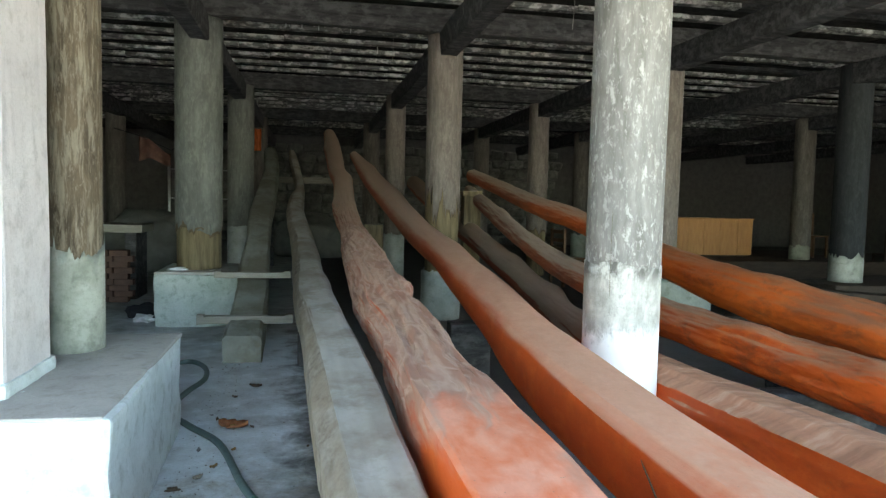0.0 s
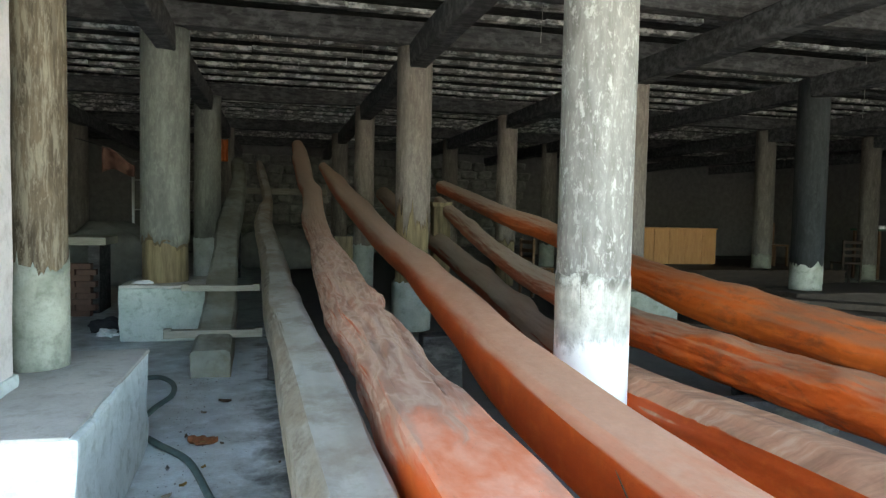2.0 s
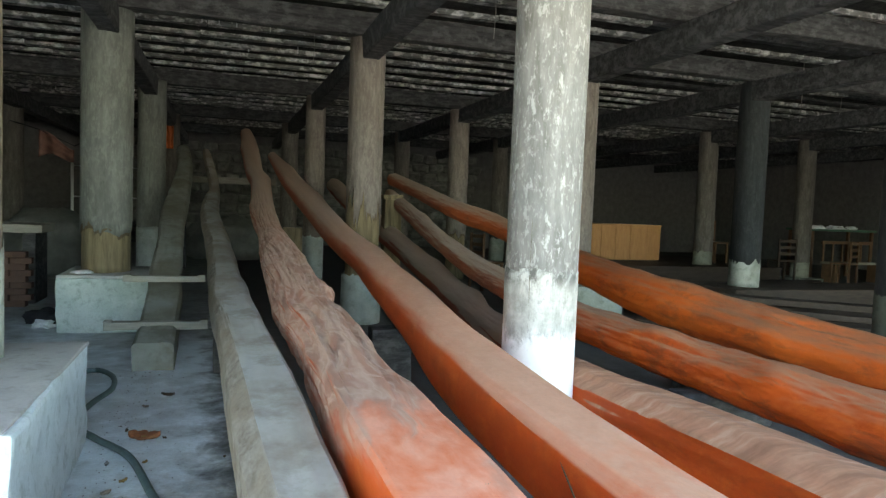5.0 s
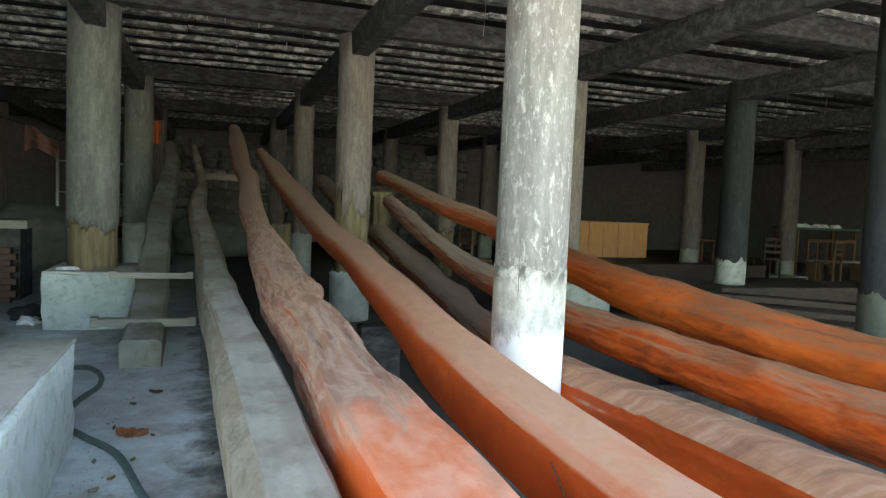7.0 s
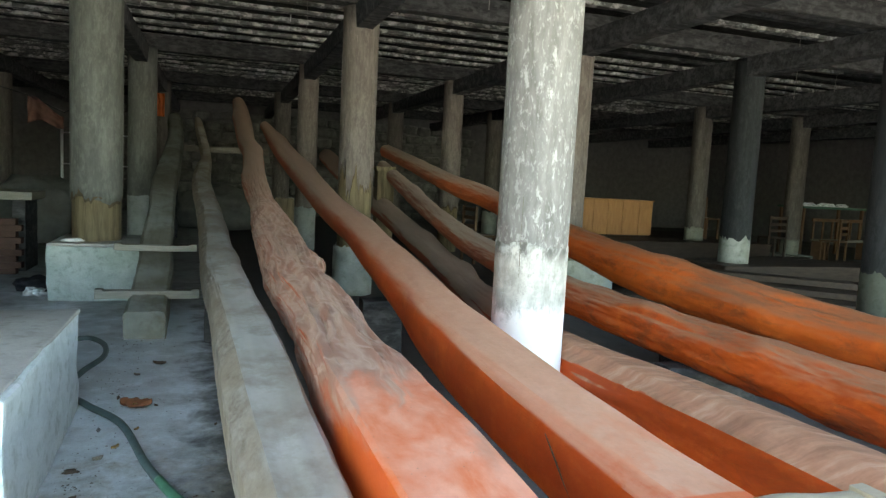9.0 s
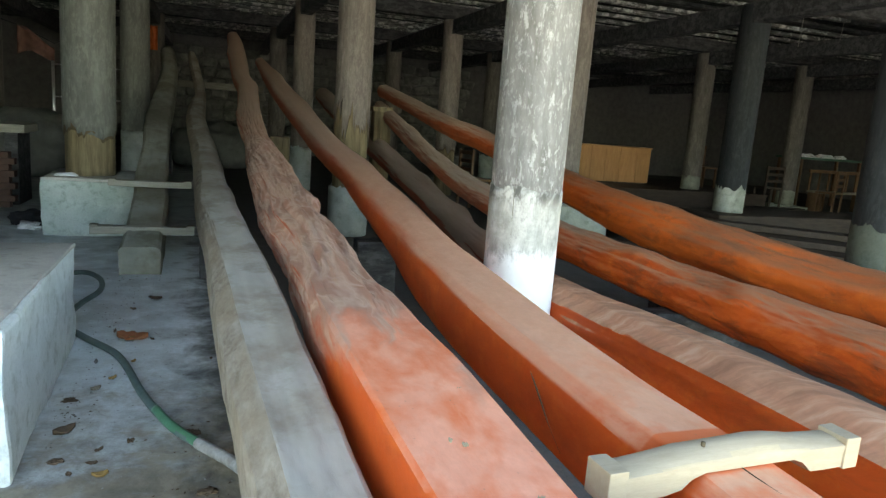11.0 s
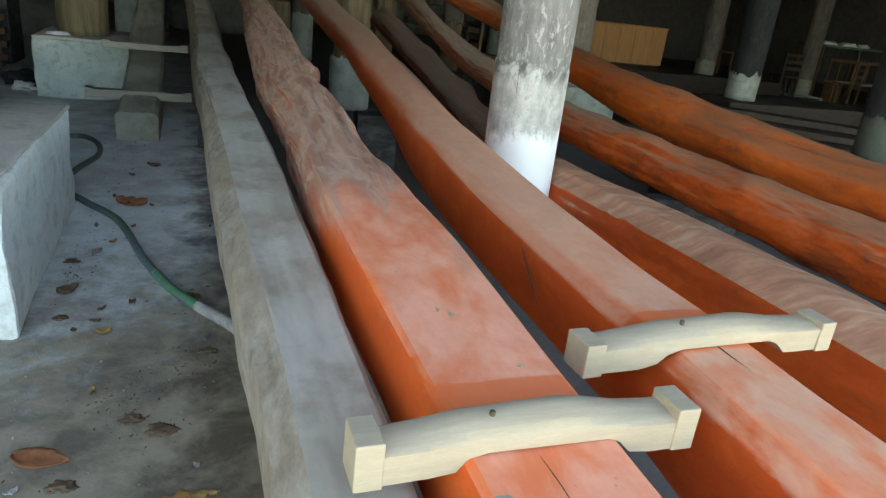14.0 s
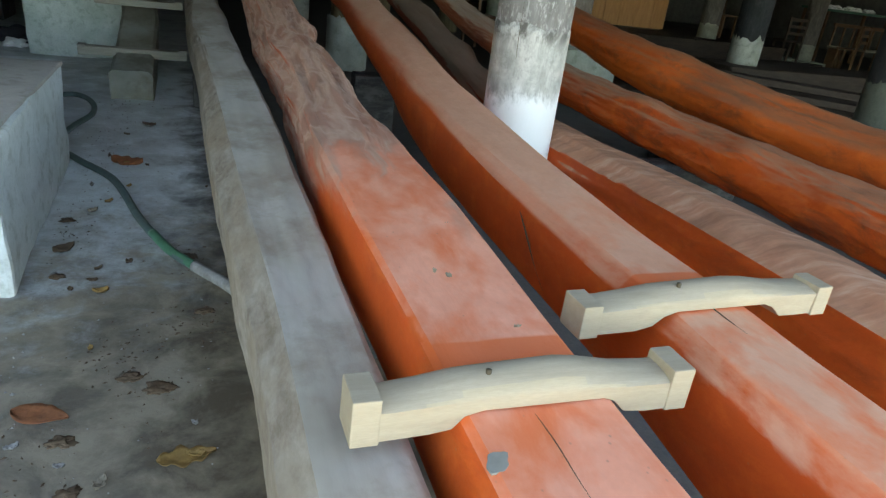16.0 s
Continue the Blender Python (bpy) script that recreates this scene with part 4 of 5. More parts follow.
prop(0.80, 8.3, 1.10, 0.22, "squared yellowish timber prop under an orange log")
prop(2.27, 9.4, 1.5, 0.24, "squared pale timber prop under log ends")
for x, y, h, w, lab in ((0.42, 2.0, 0.34, 0.5, "low timber sleeper under the logs"), (1.2, 4.9, 0.45, 0.3, "timber block under the dusty orange log"), (3.1, 3.6, 0.24, 0.7, "low timber sleeper under orange logs"), (0.1, 5.6, 0.42, 0.3, "timber block under the grey log"), (3.5, 4.4, 0.44, 0.22, "timber block under the bright orange log"), (0.62, 0.2, 0.38, 1.1, "low timber sleeper under the near log ends")):
    s = thing("sleeper", (x, y, 0), lab, "timber block", "blocks under the logs")
    part("body", block((-w / 2, -0.09, 0), (w / 2, 0.09, h), 0.01, 0.008, 3, x), girder_mat, s)


# ---------------------------------------------------------------- saddles: carved cross pieces with upright ends
def saddle(at, length, label, depth=0.072, arch=1.0, thin=1.0, stop_top=0.044, mats=(fresh_wood, fresh_top)):
    """A cross piece let over a log: slightly arched back, notched underside, a square stop at each end. z = 0 is the log's top."""
    h = length / 2
    s = thing("saddle", at, label, "cross piece", "carved cross pieces on the logs")
    e = h - 0.022
    top = [(-e, 0.026), (-h * 0.8, 0.028), (-h * 0.62, 0.036), (-h * 0.42, 0.047), (-h * 0.1, 0.052), (h * 0.18, 0.054), (h * 0.3, 0.052), (h * 0.55, 0.036), (h * 0.78, 0.029), (e, 0.026)]
    low = [(e, -0.036), (h * 0.72, -0.037), (h * 0.58, -0.034), (h * 0.5, -0.01), (h * 0.42, 0.0), (-h * 0.3, 0.002), (-h * 0.4, -0.008), (-h * 0.47, -0.028), (-h * 0.6, -0.035), (-e, -0.036)]
    out = [(p[0], 0.02 + (p[1] - 0.02) * arch) for p in top] + [(p[0], (p[1] if arch > 0.9 else -0.02) * thin) for p in low]
    n = len(out)
    bm = bmesh.new()
    loops = []
    for y, ease in ((-depth / 2, 0.026), (-depth / 2 + 0.004, 0.020), (-depth / 2 + 0.014, 0.0115), (-depth / 2 + 0.028, 0.0035), (-depth / 2 + 0.042, 0.0), (depth / 2 - 0.012, 0.0), (depth / 2 - 0.004, 0.004), (depth / 2, 0.009)):
        loops.append([bm.verts.new((x, y + 0.0015 * math.sin(x * 90 + z * 50), z - (ease * (0.3 + 0.7 * min(1.0, max(0.0, (z - 0.026) / 0.026))) if i < len(top) else -ease * 0.12))) for i, (x, z) in enumerate(out)])
    bm.faces.new(loops[0])
    bm.faces.new(loops[-1][::-1])
    for p, q in zip(loops, loops[1:]):
        for i in range(n):
            k = (i + 1) % n
            bm.faces.new((p[i], q[i], q[k], p[k]))
    pieces = [part("bar", bm, None, s, "arched hand-carved bar of pale wood", True)]
    pieces[0].data.set_sharp_from_angle(angle=radians(38))
    for sx in (-1, 1):
        stop = block((sx * h - (0.045 if sx > 0 else 0), -depth / 2 - 0.003, -0.038 * thin), (sx * h + (0.045 if sx < 0 else 0), depth / 2 + 0.003, stop_top if arch > 0.9 else 0.035), 0.003, 0.0012, 2, sx)
        pieces.append(part("stop", stop, None, s, "square upright stop at the end of the bar"))
    for ob in pieces:
        ob.data.materials.append(mats[0])
        ob.data.materials.append(mats[1])
        for f in ob.data.polygons:
            f.material_index = 1 if f.normal.z > 0.8 else 0
    part("nail", ring_mesh("nail", 0.04, 0.0545 if arch > 0.9 else 0.05, 0.005, rotten_edge, 1.0, sides=10, step=0.1), None, pieces[0], "nail head in the bar").matrix_basis = pose(-h * 0.25, 0, 0)
    return s


saddle(pose(0.527, 0.785, 0.672, 0, 0, 0.7), 0.605, "pale hand-carved wooden cross piece lying on the salmon log")
saddle(pose(1.081, 1.04, 0.677, 0, 0, 3.2), 0.69, "pale hand-carved wooden cross piece lying on the dusty log", arch=0.91, stop_top=0.036)


def batten(x0, x1, y, z0, z1, label):
    """A straight cross bar with a small stop left standing at each end."""
    t = thing("batten", (0, 0, 0), label, "cross piece", "cross bars on the grey-green log")
    bar = part("bar", block((x0, y - 0.045, z0), (x1, y + 0.045, z1 - 0.012), 0.008, 0.006, 6, y), bar_wood, t)
    for x in (x0 + 0.03, x1 - 0.03):
        part("stop", block((x - 0.03, y - 0.043, z1 - 0.014), (x + 0.03, y + 0.043, z1 - 0.001), 0.004, 0.002, 1, x), bar_wood, bar, "low stop at the end of the bar")


batten(-0.85, -0.145, 6.8, 0.565, 0.632, "dusty wooden cross bar on the grey-green log")
batten(-0.89, -0.10, 5.98, 0.268, 0.345, "thick dusty wooden cross bar low on the grey-green log")


def crack(owner, path, width, label, material=rotten_edge):
    """A dark split in a log: a thin wedge sunk into its face."""
    part("crack", mesh_of("crack", *tube(glide(path, 5), lambda t: width * (0.25 + math.sin(math.pi * min(t * 1.3 + 0.05, 1.0))), 6), material), None, owner, label)


crack(log3, [(0.521, 0.735, 0.6695), (0.523, 0.66, 0.6695), (0.519, 0.55, 0.6695), (0.522, 0.3, 0.6695)], 0.0008, "long drying crack in the painted top")
crack(log4, [(1.08, 1.03, 0.680), (1.079, 0.96, 0.680), (1.081, 0.90, 0.680)], 0.0012, "short drying crack beside the cross piece")
crack(log4, [(0.961, 1.77, 0.61), (0.9605, 1.70, 0.56), (0.960, 1.62, 0.50), (0.961, 1.54, 0.45)], 0.0025, "slanting split in the side of the log")
tx, ty = 1.85 - 0.221 * 0.691, 3.75 - 0.221 * 0.723
crack(A, [(tx - 1.85, ty - 3.75, 0.62), (tx - 1.848, ty - 3.75, 0.8), (tx - 1.851, ty - 3.75, 1.0), (tx - 1.849, ty - 3.75, 1.3)], 0.0028, "thin upright crack in the post")


# bare patch and rubbed spots on the salmon log
def bare_patch(owner, x, y, z, rx, ry, seed, material, label):
    verts = []
    for j in range(18):
        a = math.tau * j / 18
        g = (1 + 0.3 * noise.noise(Vector((math.cos(a) * 2.4, math.sin(a) * 2.4, seed)))) / max(abs(math.cos(a)), abs(math.sin(a))) ** 0.6
        verts.append((x + rx * g * math.cos(a) + 0.4 * ry * g * math.sin(a), y + ry * g * math.sin(a), z))
    low = [(p[0], p[1], p[2] - 0.004) for p in verts]
    faces = [tuple(range(18)), tuple(range(18, 36))[::-1]] + [(j, j + 18, (j + 1) % 18 + 18, (j + 1) % 18) for j in range(18)]
    part("bare_patch", mesh_of("bare_patch", verts + low, faces, material), None, owner, label)


bare_patch(log3, 0.418, 0.64, 0.6702, 0.016, 0.02, 4.0, bared_grey, "grey spot where the paint has come off")

# ---------------------------------------------------------------- hose, leaves and litter on the floor
hose = thing("hose", (0, 0, 0), "grey-green garden hose lying curled on the floor", "hose")
run = glide([(-1.1, 5.5, 0.02), (-0.9, 5.66, 0.02), (-0.75, 5.45, 0.02), (-0.70, 5.1, 0.02), (-0.77, 4.75, 0.02), (-0.80, 4.35, 0.02), (-0.64, 4.05, 0.02), (-0.43, 3.72, 0.02), (-0.26, 3.16, 0.02), (-0.12, 2.81, 0.02), (-0.02, 2.65, 0.02)], 8)
part("tube", mesh_of("tube", *tube(run, 0.019), hose_mat, True), None, hose)
tip = glide([(-0.02, 2.65, 0.02), (0.09, 2.49, 0.022), (0.22, 2.3, 0.02), (0.5, 2.12, 0.02)], 8)
part("coupling", mesh_of("coupling", *tube(tip, 0.024), chip_mat, True), None, hose, "pale worn coupling at the hose's end")
wet = glide([(-0.20, 3.0, 0.021), (-0.12, 2.81, 0.021), (-0.02, 2.65, 0.021)], 8)
part("sleeve", mesh_of("sleeve", *tube(wet, 0.0205), hose_green, True), None, hose, "bright green stretch of hose")


def leaf(at, length, width, material, label, curl=0.25, lobes=0.0, group="fallen leaves"):
    """A dry curled leaf with a midrib."""
    nu, nv = 14, 6
    verts, faces = [], []
    for i in range(nu + 1):
        u = i / nu
        w = width * (math.sin(math.pi * u ** 0.8) ** 0.8 if 0 < u < 1 else 0.02) * (1 + lobes * math.sin(u * 19))
        for j in range(nv + 1):
            v = j / nv * 2 - 1
            z = curl * width * (v * v * 0.8 + 0.5 * (2 * u - 1) ** 2) + 0.006 * noise.noise(Vector((u * 6, v * 4, at[0] * 9)))
            verts.append(((u - 0.5) * length, v * w / 2, z + 0.004))
    for i in range(nu):
        for j in range(nv):
            a = i * (nv + 1) + j
            faces.append((a, a + nv + 1, a + nv + 2, a + 1))
    me = mesh_of("leaf", verts, faces, material, True)
    ob = new("leaf", me)
    ob.matrix_basis = pose(*at)
    m = ob.modifiers.new("thick", "SOLIDIFY")
    m.thickness = 0.0015
    return tagged(ob, label, "leaf", group)


leaf((-0.39, 4.02, 0.004, 0, 0, -12), 0.17, 0.12, leaf_orange, "dry curled orange-brown leaf on the cement floor", 0.3, 0.3)
leaf((-0.42, 1.74, 0.004, 0, 0, -20), 0.16, 0.09, leaf_orange, "large dry orange leaf on the cement floor", 0.09)
leaf((-0.03, 1.5, 0.004, 0, 0, 8), 0.15, 0.075, leaf_yellow, "dry yellow-brown leaf with a wavy edge", 0.12, 0.3)
leaf((-0.53, 2.85, 0.004, 0, 0, 40), 0.09, 0.06, leaf_brown, "small brown dead leaf", 0.4)
leaf((-0.33, 4.9, 0.004, 0, 0, 160), 0.09, 0.05, leaf_brown, "small brown dead leaf", 0.3)
for i in range(15):
    x, y = random.uniform(-0.6, 0.05), random.uniform(1.25, 4.4)
    leaf((x, y, 0.003, 0, 0, random.uniform(0, 360)), random.uniform(0.02, 0.055), random.uniform(0.012, 0.03), random.choice((leaf_brown, leaf_brown, leaf_yellow)), "small brown scrap of leaf litter", random.uniform(0.2, 0.6))

for x, y, size, turn in ((-0.337, 1.519, 0.028, 0), (-0.232, 1.435, 0.05, 67), (-0.012, 1.645, 0.022, 134), (-0.463, 1.612, 0.035, 201), (-0.528, 3.671, 0.035, 268), (-0.446, 4.652, 0.04, 335), (-0.478, 3.305, 0.05, 402), (-0.225, 3.08, 0.04, 469)):
    leaf((x, y, 0.003, 0, 0, turn), size, size * 0.55, chip_mat if size < 0.036 else dry_scrap, "small pale dry scrap lying on the cement", 0.45, 0.3, "pale scraps on the floor")

# crumbs of plaster and dirt, past counting
gv, gf = [], []
for i in range(420):
    x, y = random.uniform(-0.75, 0.2), random.uniform(1.1, 5.6)
    if random.random() < 0.45:
        x = -0.62 + abs(random.gauss(0, 0.1))
    s = random.uniform(0.0015, 0.0055) * (1.7 if random.random() < 0.06 else 1)
    k = len(gv)
    a = random.uniform(0, 6.28)
    for du, dv, dz in ((1, 0, 0), (0, 1, 0), (-1, 0, 0), (0, -1, 0), (0.1, 0.1, 0.9)):
        gv.append((x + s * (du * math.cos(a) - dv * math.sin(a)), y + s * (du * math.sin(a) + dv * math.cos(a)), 0.002 + s * dz))
    gf += [(k, k + 1, k + 4), (k + 1, k + 2, k + 4), (k + 2, k + 3, k + 4), (k + 3, k, k + 4)]
dv, df = [], []
for i in range(320):
    cx, cy = random.choice(((-0.12, 1.75), (-0.2, 1.95), (0.0, 2.2), (-0.45, 1.5), (-0.05, 2.75), (-0.58, 3.0), (-0.25, 2.05)))
    x, y = random.gauss(cx, 0.07), random.gauss(cy, 0.09)
    if x < -0.6 or x > 0.2:
        continue
    s = random.uniform(0.0015, 0.006)
    k = len(dv)
    a = random.uniform(0, 6.28)
    for du, dw, dz in ((1.6, 0, 0), (0, 0.7, 0), (-1.6, 0, 0), (0, -0.7, 0), (0.2, 0.1, 0.8)):
        dv.append((x + s * (du * math.cos(a) - dw * math.sin(a)), y + s * (du * math.sin(a) + dw * math.cos(a)), 0.003 + s * dz))
    df += [(k, k + 1, k + 4), (k + 1, k + 2, k + 4), (k + 2, k + 3, k + 4), (k + 3, k, k + 4)]
tagged(new("leaf_mould", mesh_of("leaf_mould", dv, df, leaf_brown)), "dark brown crumbs of leaf mould on the cement", "debris", kind="stuff")
tagged(new("plaster_crumbs", mesh_of("plaster_crumbs", gv, gf, chip_mat)), "pale plaster crumbs and grit scattered on the floor", "debris", kind="stuff")


def crumple(name, at, size, material, label, category, seed, amount=0.35, flat=0.5):
    bm = bmesh.new()
    bmesh.ops.create_icosphere(bm, subdivisions=4, radius=1)
    for v in bm.verts:
        d = v.co.normalized()
        q = 1 + amount * noise.noise(d * 1.8 + Vector((seed, 0, 0))) + amount * 0.7 * abs(noise.noise(d * 4.3 + Vector((0, seed, 0))))
        v.co = Vector((d.x * q * size[0], d.y * q * size[1], max(-0.55, d.z * q) * size[2] * 1.0 + 0.55 * size[2]))
    ob = part(name, bm, material, None, "", True)
    ob.matrix_basis = pose(*at)
    return tagged(ob, label, category)


crumple("cloth_bundle", (-1.72, 7.95, 0), (0.2, 0.16, 0.09), black_cloth, "crumpled black cloth on the floor by the plinth", "cloth", 1.0)
crumple("plastic_bag", (-1.68, 7.66, 0), (0.085, 0.07, 0.045), white_paper, "crumpled white plastic bag beside the black cloth", "bag", 2.0, 0.7)
crumple("wrapper", (-1.32, 7.5, 0.562), (0.1, 0.06, 0.02), white_paper, "flattened pale wrapper on the plinth", "wrapper", 3.0, 0.5)
crumple("rag", (1.05, 5.0, 0), (0.22, 0.3, 0.05), black_cloth, "dirty dark rag on the floor between logs", "rag", 4.0, 0.6)
crumple("rag", (1.05, 5.7, 0), (0.14, 0.12, 0.035), boulder_mat, "grey rag on the floor between logs", "rag", 5.0, 0.7)
crumple("earth_mound", (-2.75, 12.9, 0), (1.0, 0.55, 0.66), boulder_mat, "pale grey mound of earth at the back", "mound", 6.0, 0.3)
crumple("earth_mound", (0.2, 16.5, 0), (0.9, 0.7, 0.6), boulder_mat, "pale grey mound of earth behind the logs", "mound", 7.0, 0.3)

# pipe between the salmon and the dusty log
pp = thing("pipe", (0, 0, 0), "dark blue-grey pipe lying between two orange logs", "pipe")
part("tube", mesh_of("tube", *tube([(0.80, 0.0, 0.33), (0.83, 1.2, 0.3), (0.92, 2.4, 0.22), (0.94, 3.6, 0.12)], 0.045, 18), dark_pipe, True), None, pp)

# ---------------------------------------------------------------- the dim right-hand bays
deck = tagged(new("platform"), "low dark plank platform in the dim bay", "platform", kind="structure")
part("frame", block((7.4, 11.85, -0.02), (11.6, 15.2, 0.285), 0.01), plank_mat, deck)
xx = 7.4
while xx < 11.55:
    w = random.uniform(0.22, 0.3)
    part("plank", block((xx + 0.004, 11.8, 0.287), (min(xx + w, 11.62) - 0.004, 15.25, 0.33 + random.uniform(-0.004, 0.004)), 0.005), plank_mat, deck)
    xx += w
chest = thing("storage_chest", (8.35, 13.0, 0.0), "long ochre wooden chest of upright boards", "chest")
part("body", block((-0.88, 0.02, 0.36), (0.93, 0.6, 1.11), 0.006), ochre_mat, chest)
xx = -0.9
for w in (0.35, 0.36, 0.37, 0.42, 0.35):
    part("board", block((xx + 0.004, -0.012, 0.37), (xx + w - 0.004, 0.018, 1.11), 0.004), ochre_mat, chest)
    xx += w
part("lid", block((-0.92, -0.03, 1.11), (0.97, 0.64, 1.14), 0.006), ochre_mat, chest)
part("plinth_rail", block((-0.86, 0.05, 0.334), (0.9, 0.58, 0.362), 0.004), plank_mat, chest)


def wood_chair(at, label, chair_mat=chair_mat):
    c = thing("chair", at, label, "chair", "wooden chairs at the back")
    for x in (-0.2, 0.2):
        part("leg", block((x - 0.02, -0.2, 0), (x + 0.02, -0.16, 0.44), 0.004), chair_mat, c)
        part("back_post", block((x - 0.02, 0.17, 0), (x + 0.02, 0.21, 0.95), 0.004), chair_mat, c)
    part("seat", block((-0.22, -0.21, 0.44), (0.22, 0.21, 0.475), 0.006), chair_mat, c)
    for z in (0.62, 0.76, 0.9):
        part("slat", block((-0.18, 0.18, z - 0.03), (0.18, 0.2, z + 0.03), 0.004), chair_mat, c)
    return c


wood_chair(pose(10.78, 13.0, 0.334, 0, 0, 12), "brown slatted wooden chair beside a post")
wood_chair(pose(4.25, 10.7, 0, 0, 0, 100), "brown wooden chair behind the orange log")
wood_chair(pose(13.1, 11.6, 0, 0, 0, 200), "brown wooden chair drawn up at the table")
wood_chair(pose(11.95, 12.2, 0, 0, 0, 170), "dark brown wooden chair in the dim bay", plank_mat)

tbl = thing("table", (14.2, 13.0, 0), "long table with a dark green cover", "table")
part("tabletop", block((-1.0, -0.4, 1.14), (1.0, 0.4, 1.19), 0.006), table_mat, tbl)
for x in (-0.92, 0.92):
    for y in (-0.33, 0.33):
        part("leg", block((x - 0.03, y - 0.03, 0), (x + 0.03, y + 0.03, 1.14), 0.004), chair_mat, tbl)
for i in range(5):
    crumple("paper_bundle", (13.45 + i * 0.3, 12.85 + 0.1 * (i % 2), 1.19), (0.14, 0.1, 0.05), white_paper, "crumpled white bundle lying on the table", "bundle", 10.0 + i, 0.6)
bn = thing("bench", (13.7, 11.9, 0), "wooden bench with a railed back by the table", "bench")
part("seat", block((-0.75, -0.2, 0.42), (0.75, 0.2, 0.46), 0.006), bar_wood, bn)
part("rail", block((-0.75, 0.16, 0.86), (0.75, 0.2, 0.93), 0.005), chair_mat, bn)
for i in range(6):
    part("baluster", block((-0.72 + i * 0.28, 0.165, 0.46), (-0.68 + i * 0.28, 0.195, 0.86), 0.003), chair_mat, bn)
for x in (-0.68, 0.68):
    part("leg", block((x - 0.03, -0.18, 0), (x + 0.03, 0.18, 0.42), 0.004), chair_mat, bn)

# stacked planks
for col, layers in enumerate((5, 4, 3, 2)):
    for lay in range(layers):
        L = random.uniform(4.0, 4.8)
        slide = random.uniform(-0.25, 0.25)
        pk = thing("plank", pose(7.0 - col * 0.215 + slide * 0.75, 6.0 - col * 0.245 - slide * 0.66, 0.012 + lay * 0.082, 0, 0, -131 + random.uniform(-1.5, 1.5)), "dark weathered plank in a stepped stack", "plank", "stacked dark planks")
        part("board", block((-0.15, -L / 2, 0), (0.15, L / 2, 0.07), 0.006, 0.006, 3, col * 5 + lay), plank_mat, pk)
for i in range(8):
    lay, col = i // 4, i % 4
    pk = thing("plank", pose(8.2 + col * 0.3, 9.6, 0.02 + lay * 0.1, 0, 0, -70 + random.uniform(-4, 4)), "dark weathered plank in a low stack", "plank", "stacked dark planks")
    part("board", block((-0.14, -2.2, 0), (0.14, 2.2, 0.09), 0.006, 0.006, 3, i), plank_mat, pk)

# ---------------------------------------------------------------- the dim left-hand bays
tb = thing("bench", (-2.55, 9.6, 0), "low timber bench with a pale top", "bench")
part("seat", block((-0.6, -0.35, 0.86), (0.5, 0.35, 0.96), 0.01, 0.006, 3), bar_wood, tb)
for x in (-0.5, 0.35):
    part("leg", block((x - 0.07, -0.3, 0), (x + 0.07, 0.3, 0.86), 0.01, 0.006, 3), girder_mat, tb)
bk = block((-0.11, -0.055, 0), (0.11, 0.055, 0.07), 0.005)
bme = bpy.data.meshes.new("brick")
bk.to_mesh(bme)
bk.free()
bme.materials.append(brick_mat)
for r in range(9):
    for c in range(3):
        ob = new("brick", bme)
        ob.matrix_basis = pose(-2.75 + c * 0.235 + (0.06 if r % 2 else 0), 9.1 + random.uniform(-0.02, 0.02), 0.003 + r * 0.072, 0, 0, random.uniform(-5, 5))
        tagged(ob, "dull red brick in a loose stack", "brick", "stacked bricks")

ld = thing("metal_stand", (0, 14.0, 0.0), "bright galvanised tube stand in the dim back", "stand")
for x, r in ((-2.61, 0.026), (-2.42, 0.02), (-1.34, 0.02)):
    part("upright", mesh_of("upright", *tube([(x, 0, 0), (x, -0.052, 1.98)], r, 10), steel, True), None, ld)
for z in (1.86, 1.30):
    part("rail", mesh_of("rail", *tube([(-2.61, 0, z), (-1.34, 0, z)], 0.011, 8), steel, True), None, ld)


def hanging_cloth(name, x0, x1, y, z0, z1, material, label, sway, slant=0.0):
    nu, nv = 16, 12
    verts, faces = [], []
    for i in range(nu + 1):
        for j in range(nv + 1):
            u, v = i / nu, j / nv
            verts.append((x0 + (x1 - x0) * u, y + sway * math.sin(u * 11) * (1 - v * 0.4) + 0.03 * noise.noise(Vector((u * 4, v * 4, 2))), z0 + (z1 - z0) * v * (1 - slant * u) + slant * 0.12 * math.sin(u * 5) - 0.2 * sway * math.sin(u * 3.1) * 4 * v))
    for i in range(nu):
        for j in range(nv):
            a = i * (nv + 1) + j
            faces.append((a, a + nv + 1, a + nv + 2, a + 1))
    ob = new(name, mesh_of(name, verts, faces, material, True))
    m = ob.modifiers.new("thick", "SOLIDIFY")
    m.thickness = 0.004
    return tagged(ob, label, "cloth")


hanging_cloth("draped_cloth", -3.0, -2.45, 13.3, 1.95, 2.42, orange_cloth, "faded orange cloth hung up in the dim back", 0.06, 0.55)
cord = thing("cord", (0, 0, 0), "thin dark cord from which the cloth hangs", "cord")
part("strand", mesh_of("strand", *tube([(-3.9, 15.1, 2.7), (-3.0, 13.3, 2.42), (-2.45, 13.3, 2.17), (-1.1, 12.0, 2.7)], 0.008, 6), black_cloth), None, cord)
hanging_cloth("pinned_sheet", -1.2, -1.05, 16.27, 2.42, 2.92, orange_sheet, "bright orange sheet pinned on a post", 0.01)

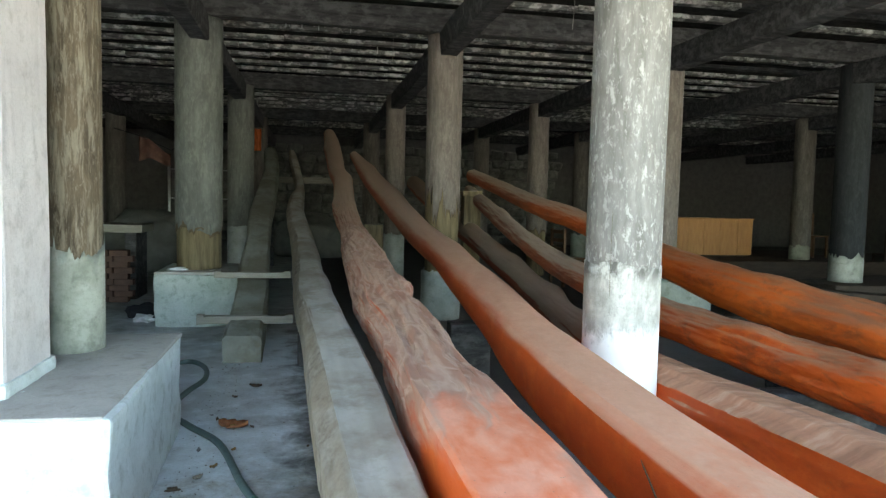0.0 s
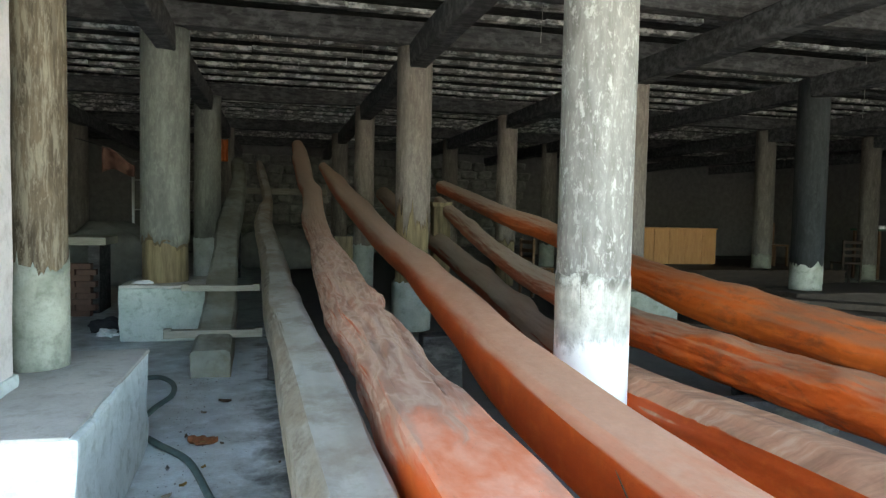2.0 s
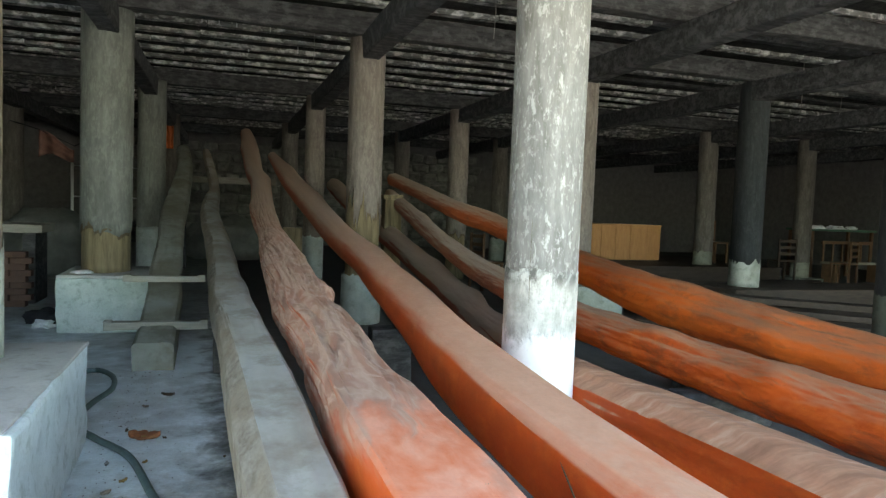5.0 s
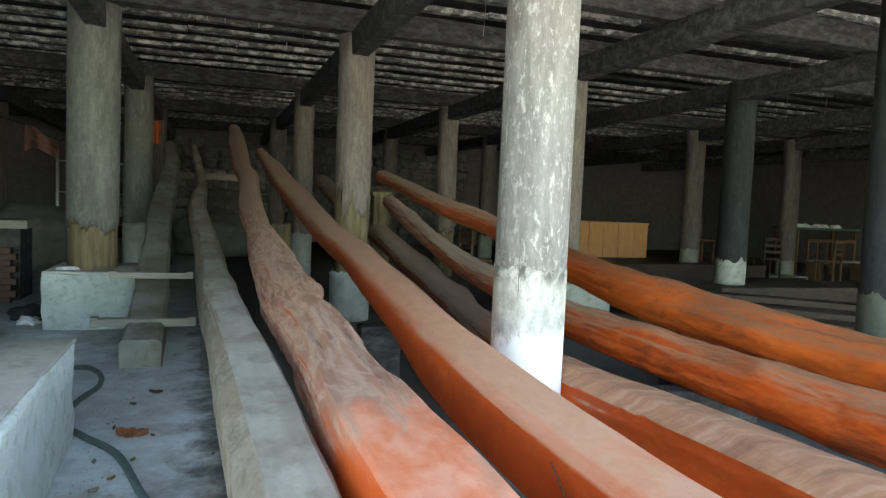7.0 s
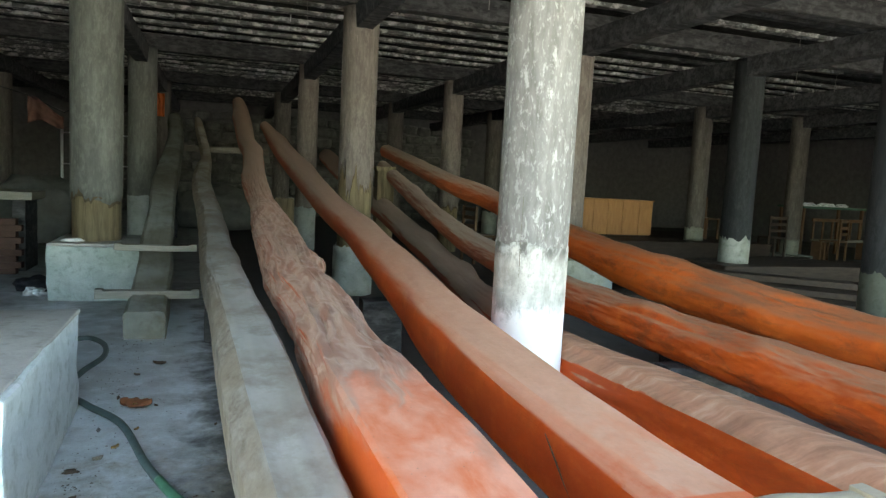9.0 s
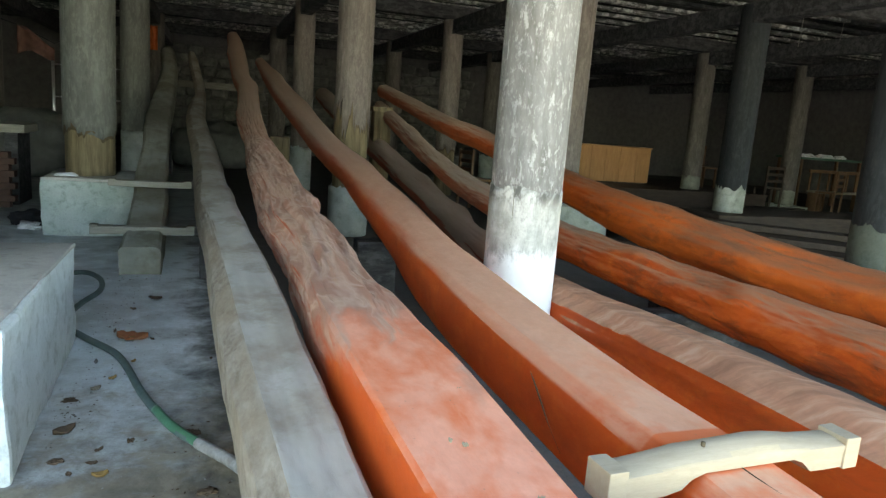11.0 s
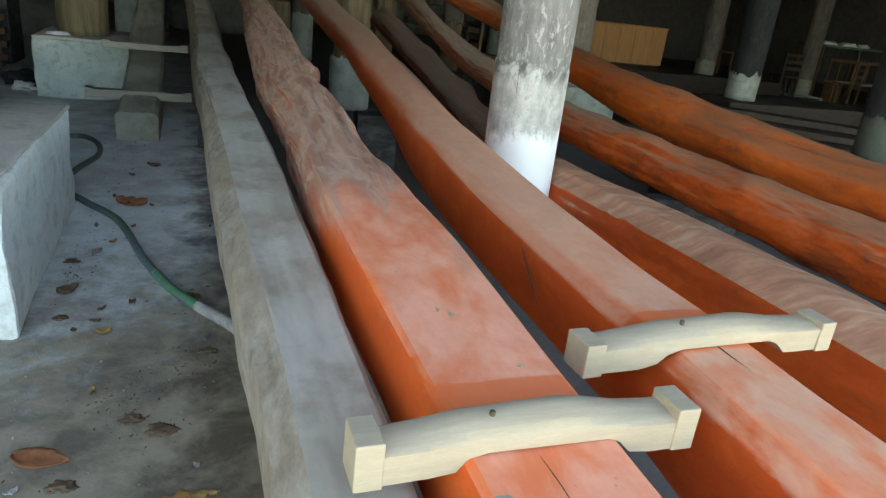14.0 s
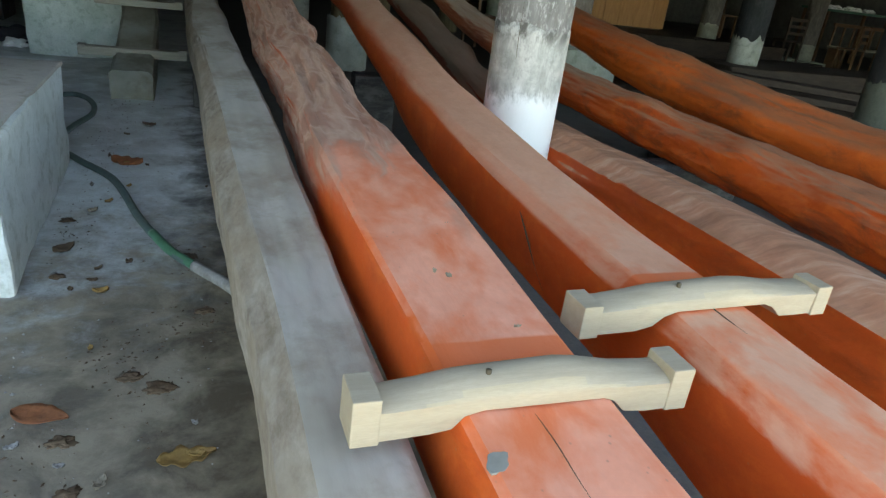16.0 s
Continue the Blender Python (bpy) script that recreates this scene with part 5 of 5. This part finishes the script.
# ---------------------------------------------------------------- cobweb threads and wires under the ceiling
for x, y, ln in ((0.6, 6.4, 0.35), (2.6, 6.6, 0.5), (7.4, 7.4, 0.9), (9.4, 8.6, 0.5), (1.1, 9.2, 0.4)):
    wr = thing("hanging_thread", (x, y, JOIST_Z + 0.13), "thin dusty thread hanging from the joists", "thread", "threads under the ceiling")
    part("strand", mesh_of("strand", *tube([(0, 0, 0), (0.01, 0.0, -ln * 0.5), (0.0, 0.01, -ln)], 0.004, 5), chip_mat), None, wr)

# small white strips added in place of light glinting between the boards
for x, y in ((-0.28, 9.04), (-0.08, 9.04), (0.13, 9.1), (0.54, 9.14), (0.32, 10.5), (1.0, 10.25), (0.8, 8.6), (-0.6, 8.5)):
    wr = thing("glint_strip", (x, y, BOARD_Z), "tiny white strip added under the boards for a glint of light", "tag", "paper strips under the ceiling")
    part("strip", block((-0.006, -0.002, -0.1), (0.006, 0.002, 0.0)), white_paper, wr)

# crumbs lying on the painted log
for x, y, s in ((0.53, 1.21, 0.03), (0.505, 1.235, 0.02), (0.60, 0.99, 0.022), (0.62, 1.5, 0.02)):
    leaf((x, y, 0.672 + (y - 1.0) * 0.012, 0, 0, x * 900), s * 0.6, s * 0.25, fresh_wood, "tiny dry scrap lying on the painted log", 0.4, 0.2, "scraps on the log")

# ---------------------------------------------------------------- rubble stones of the far wall
stones = []
for k in range(6):
    bm = bmesh.new()
    bmesh.ops.create_cube(bm, size=1)
    bmesh.ops.bevel(bm, geom=bm.edges[:], offset=0.16, segments=1, affect="EDGES")
    for v in bm.verts:
        v.co += noise.noise_vector(v.co * 2 + Vector((k * 3.3, 0, 0))) * 0.14
    me = bpy.data.meshes.new("stone")
    bm.to_mesh(me)
    bm.free()
    me.materials.append(stone_mat)
    stones.append(me)
far_wall = bpy.data.objects["wall_north"]
z = 0.15
while z < 2.95:
    x = -3.2
    while x < 8.0:
        w = random.uniform(0.34, 0.62)
        ob = new("stone", random.choice(stones))
        ob.parent = far_wall
        ob.matrix_basis = Matrix.LocRotScale((x + w / 2, BACK - 0.02, z + random.uniform(-0.03, 0.03)), Euler((0, random.uniform(-0.1, 0.1), 0)), (w * 0.96, 0.2, 0.3 * random.uniform(0.85, 1.05)))
        x += w
    z += 0.31

for k, (x, y, s) in enumerate(((-0.12, 1.83, 0.035), (-0.2, 1.9, 0.028), (-0.05, 2.78, 0.03), (0.02, 2.3, 0.026), (-0.35, 1.62, 0.03), (-0.3, 1.42, 0.024), (-0.52, 2.62, 0.022), (-0.57, 3.2, 0.025))):
    crumple("dirt_clod", (x, y, 0.001), (s, s * 0.7, s * 0.22), leaf_brown, "dark flattened clod of leaf mould on the cement", "clod", 30.0 + k, 0.8)
